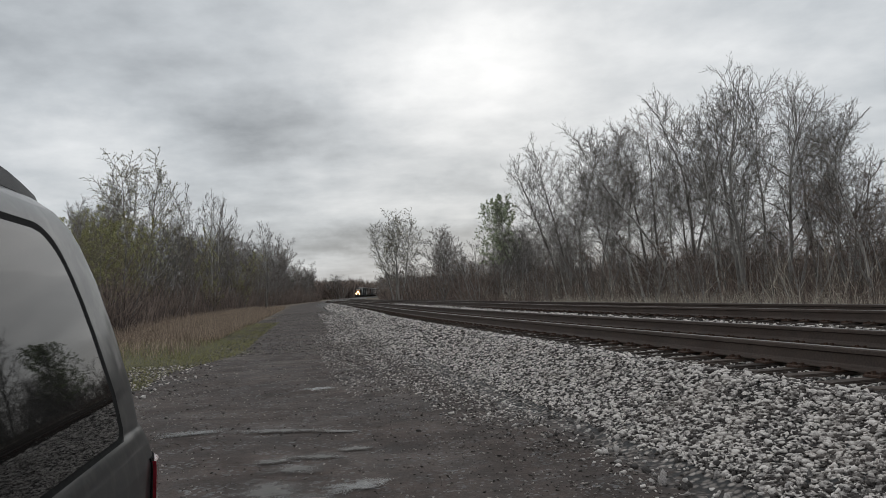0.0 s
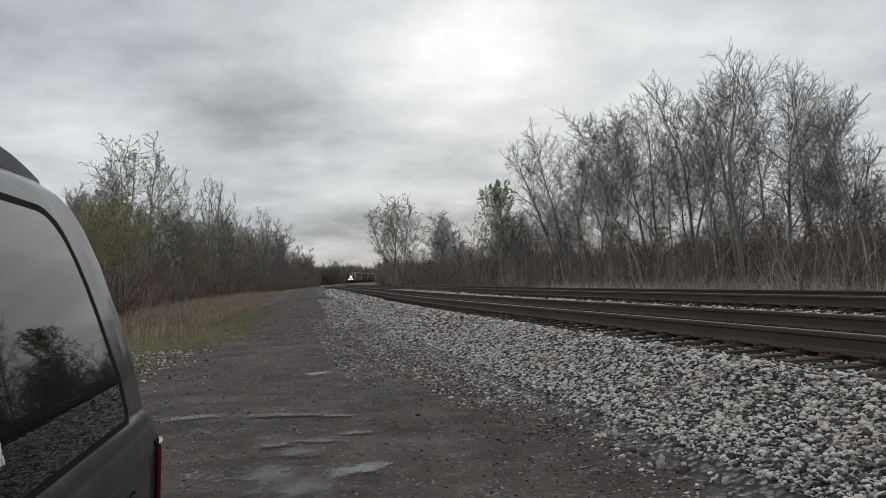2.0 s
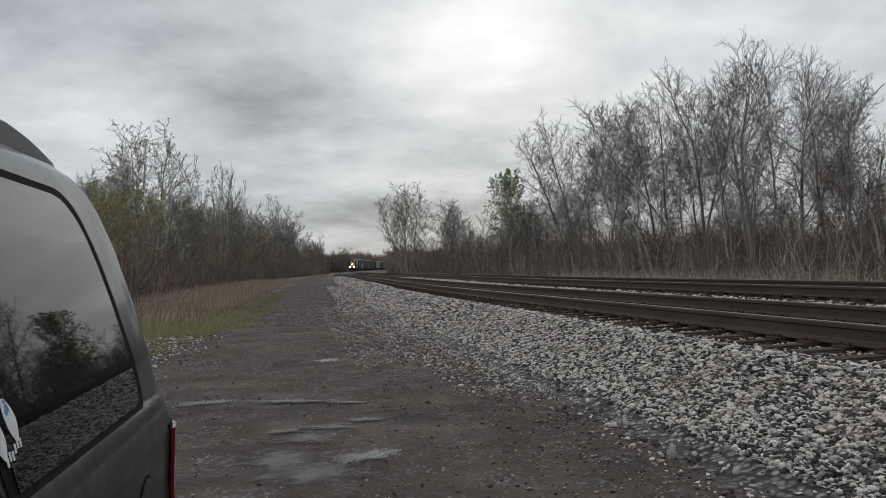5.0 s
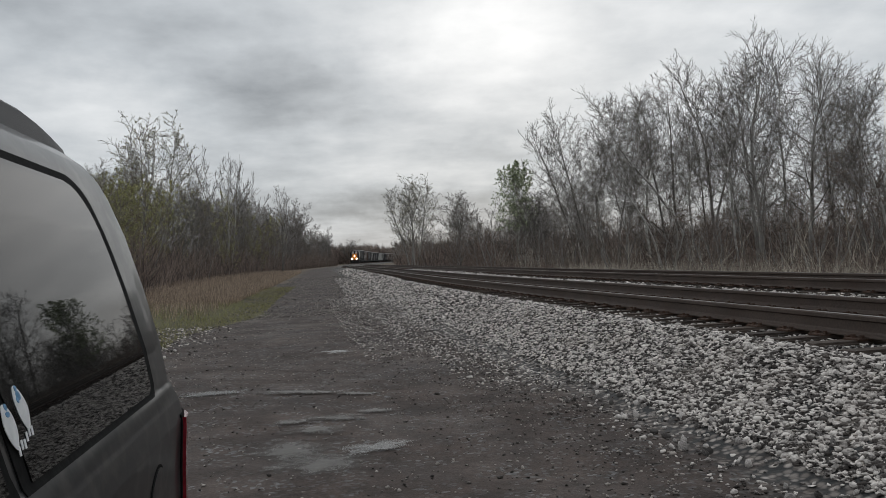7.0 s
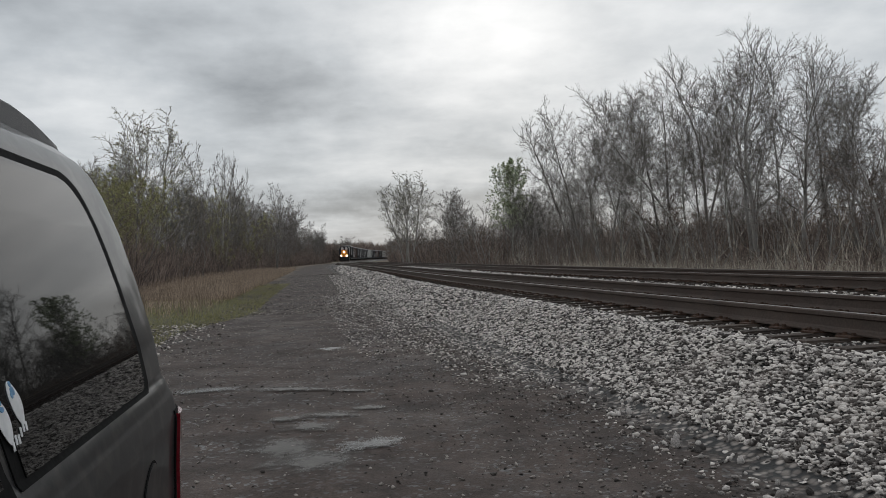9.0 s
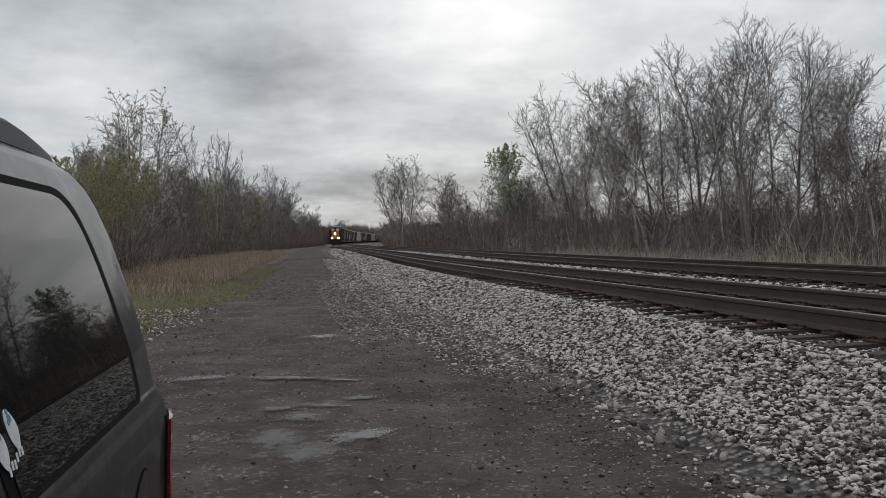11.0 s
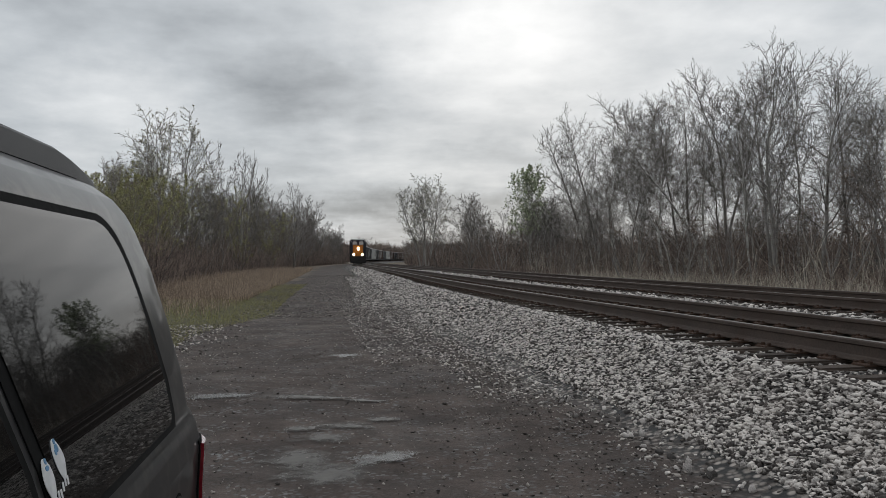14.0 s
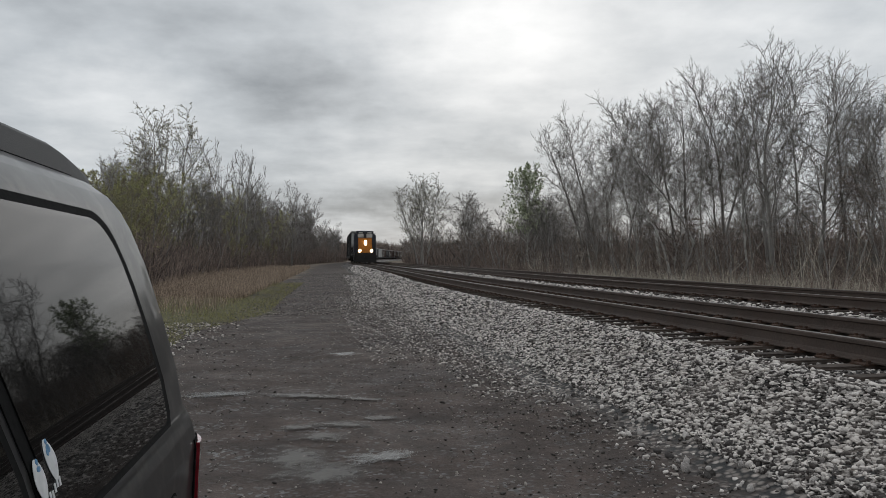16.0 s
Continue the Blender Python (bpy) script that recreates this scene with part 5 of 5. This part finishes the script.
def bogie(parent, y, axles, gap):
    """A bogie frame with its wheelsets, rail top at z 0."""
    half = gap * (axles - 1) / 2
    bm = bmesh.new()
    for s in (-1, 1):
        box(bm, s * 0.98 - 0.09, s * 0.98 + 0.09, y - half - 0.45, y + half + 0.45, 0.42, 0.80, 0.04)
        for k in range(axles):
            box(bm, s * 1.02 - 0.12, s * 1.02 + 0.12, y - half + gap * k - 0.18, y - half + gap * k + 0.18, 0.28, 0.62, 0.03)
    box(bm, -0.95, 0.95, y - 0.3, y + 0.3, 0.5, 0.85, 0.03)
    b = part("bogie", bm, M_UNDER, parent, "sooty cast steel bogie")
    for k in range(axles):
        bm = bmesh.new()
        wheelset(bm, y - half + gap * k)
        part("wheelset", bm, M_UNDER, b)


def make_loco():
    """Six-axle road engine; front at y = -10, towards the camera."""
    lo = thing("locomotive", pose(0, 0, 0), "dark blue freight locomotive with a yellow-orange nose and lit headlights", "locomotive")
    part("frame", box(bmesh.new(), -1.5, 1.5, -9.4, 9.8, 1.18, 1.45, 0.03), M_UNDER, lo, "sooty walkway frame")
    bm = box(bmesh.new(), -1.5, 1.5, -9.9, -9.35, 0.95, 1.5, 0.04)
    box(bm, -1.45, 1.45, -10.15, -9.75, 0.16, 0.98, 0.05)
    part("pilot", bm, M_UNDER, lo, "black front pilot and plow")
    part("coupler", box(bmesh.new(), -0.17, 0.17, -10.5, -9.8, 0.75, 1.05, 0.05), M_UNDER, lo)
    bm = box(bmesh.new(), -0.98, 0.98, -9.35, -7.4, 1.5, 3.4, 0.12, 0.06)
    nose = part("nose", bm, M_ORANGE, lo, "yellow-orange painted nose")
    part("nose_door", box(bmesh.new(), -0.32, 0.32, -9.385, -9.33, 1.55, 2.45, 0.01), M_ORANGE, nose)
    bm = box(bmesh.new(), -1.56, 1.56, -7.75, -5.5, 1.45, 4.2, 0.10)
    box(bm, -1.56, 1.56, -7.85, -5.4, 3.95, 4.66, 0.34)
    cab = part("cab", bm, M_LOCO, lo, "dark blue cab with a rounded roof")
    part("cab_front", box(bmesh.new(), -0.98, 0.98, -7.80, -7.74, 1.5, 3.62, 0.02), M_ORANGE, cab, "yellow-orange cab front")
    for s in (-1, 1):
        # pale opaque panes: the sky's reflection is put into their colour
        part("windscreen", box(bmesh.new(), s * 0.62 - 0.42, s * 0.62 + 0.42, -7.88, -7.72, 3.72, 4.22, 0.04), M_CARWHITE, cab, "windscreen painted pale for the sky it mirrors")
        part("side_window", box(bmesh.new(), s * 1.545 - 0.02, s * 1.545 + 0.02, -7.3, -6.1, 3.2, 3.95, 0.01), M_GLASS, cab)
    part("long_hood", box(bmesh.new(), -0.86, 0.86, -5.5, 9.2, 1.45, 4.12, 0.16), M_LOCO, lo, "dark blue engine hood")
    bm = bmesh.new()
    for y in (-3.2, 3.5, 6.2):
        disc(bm, pose(0, y, 4.32), 0.62, 0.6, 0.18, 24)
    part("roof_fan", bm, M_UNDER, lo)
    for s in (-1, 1):
        for y in (4.0, 6.6):
            part("radiator_grille", box(bmesh.new(), s * 0.93 - 0.02, s * 0.93 + 0.02, y - 1.1, y + 1.1, 3.0, 4.0, 0.01), M_UNDER, lo)
        bm = bmesh.new()
        for k in range(11):
            y = -5.2 + 1.42 * k
            box(bm, s * 1.46 - 0.02, s * 1.46 + 0.02, y - 0.02, y + 0.02, 1.45, 2.5)
        box(bm, s * 1.46 - 0.022, s * 1.46 + 0.022, -5.3, 9.3, 2.48, 2.53)
        part("handrail", bm, M_UNDER, lo)
        bm = bmesh.new()
        for k in range(4):
            box(bm, s * 1.32 - 0.24, s * 1.32 + 0.24, -9.85 + 0.12 * k, -9.5 + 0.12 * k, 0.3 + 0.28 * k, 0.34 + 0.28 * k)
        for d in (-0.12, 0.12):
            box(bm, s * 1.36 + d - 0.02, s * 1.36 + d + 0.02, -9.75, -9.7, 1.45, 2.55)
        part("step", bm, M_UNDER, lo)
        # ditch light in its housing
        bm = disc(bmesh.new(), pose(s * 0.83, -9.86, 1.80, 90), 0.22, 0.2, 0.16, 20)
        h = part("ditch_light", bm, M_UNDER, lo)
        part("lens", disc(bmesh.new(), pose(s * 0.83, -9.95, 1.80, 90), 0.19, 0.19, 0.04, 20), M_LAMP, h, "glowing warm ditch light")
        part("number_board", box(bmesh.new(), s * 0.62 - 0.3, s * 0.62 + 0.3, -7.90, -7.84, 4.30, 4.5, 0.01), M_CARWHITE, cab)
    h = part("headlight", box(bmesh.new(), -0.24, 0.24, -9.44, -9.28, 2.58, 3.28, 0.06), M_UNDER, nose)
    for s in (-1, 1):
        part("lens", disc(bmesh.new(), pose(0, -9.46, 2.93 + s * 0.14, 90), 0.17, 0.17, 0.05, 20), M_LAMP, h, "glowing warm headlight")
    part("fuel_tank", box(bmesh.new(), -1.35, 1.35, -2.6, 2.8, 0.28, 1.2, 0.2), M_UNDER, lo, "black fuel tank")
    bogie(lo, -6.3, 3, 1.7)
    bogie(lo, 6.3, 3, 1.7)
    return lo


def make_car(mt, words):
    """Tall closed freight car with ribbed sides; rail top at z 0."""
    car = thing("freight_car", pose(0, 0, 0), "tall ribbed freight car, " + words, "freight car", "freight cars")
    part("underframe", box(bmesh.new(), -1.4, 1.4, -13.2, 13.2, 0.85, 1.15, 0.03), M_UNDER, car)
    part("coupler", box(bmesh.new(), -0.15, 0.15, -14.0, 14.0, 0.78, 1.02, 0.04), M_UNDER, car)
    body = part("body", box(bmesh.new(), -1.45, 1.45, -13.2, 13.2, 1.15, 5.05, 0.08), mt, car)
    part("roof", box(bmesh.new(), -1.42, 1.42, -13.1, 13.1, 5.0, 5.3, 0.12), M_CARWHITE, car, "pale galvanised roof")
    for s in (-1, 1):
        for j in range(12):
            y = -12.9 + 25.8 * j / 11
            part("rib", box(bmesh.new(), s * 1.49 - 0.06, s * 1.49 + 0.06, y - 0.09, y + 0.09, 1.15, 5.0), mt, body)
        part("side_sill", box(bmesh.new(), s * 1.47 - 0.07, s * 1.47 + 0.07, -13.2, 13.2, 0.75, 1.2), M_UNDER, car)
    # side doors and patched panels between the ribs, some pale, some dark
    rnd = random.Random(words)
    for s in (-1, 1):
        for j in range(11):
            pick = rnd.random()
            if pick < 0.55:
                y = -12.9 + 25.8 * (j + 0.5) / 11
                z0, z1 = rnd.choice(((1.3, 4.85), (1.3, 4.85), (2.2, 4.9), (1.3, 3.4)))
                part("side_panel", box(bmesh.new(), s * 1.47 - 0.045, s * 1.47 + 0.045, y - 1.02, y + 1.02, z0, z1, 0.01), M_CARWHITE if pick < 0.22 else M_CARDARK if pick < 0.45 else M_CARBROWN, body, "pale patched panel" if pick < 0.22 else "")
    part("end_door", box(bmesh.new(), -1.3, 1.3, -13.32, -13.18, 1.3, 4.9, 0.03), M_CARWHITE, body, "pale end door")
    bogie(car, -10.0, 2, 1.75)
    bogie(car, 10.0, 2, 1.75)
    return car


LOCO = make_loco()
KINDS = {"d": make_car(M_CARDARK, "black and sooty"), "w": make_car(M_CARWHITE, "dirty white"), "b": make_car(M_CARBROWN, "rust-brown")}
CARS, used = [], set()
for kind in "dbdddwdbdwbdbbdwb":
    CARS.append(KINDS[kind] if kind not in used else copy_thing(KINDS[kind], pose(0, 0, 0)))
    used.add(kind)

SPEED = 20.0        # metres a second towards the camera
_arc_y = np.arange(-50, 1200, 1.0)
_arc = np.concatenate(([0], np.cumsum(np.hypot(np.diff(_arc_y), np.diff(line_x(_arc_y))))))


def on_track(s):
    """The pose on the near track at the arc length s, front towards the camera."""
    y = float(np.interp(s, _arc, _arc_y))
    x = float(line_x(y))
    return pose(x, y, RAIL_TOP, 0, 1.0, -math.degrees(math.atan(float(slope(y)))))


def motions():
    """The train comes on along the near track."""
    front = float(np.interp(112.5, _arc_y, _arc))
    gap = front + 10
    for ob, back in [(LOCO, 0.0)] + [(c, 24.6 + 28.0 * k) for k, c in enumerate(CARS)]:
        walk(ob, [(t, on_track(gap + back + SPEED * (16 - t))) for t in range(17)])


motions()
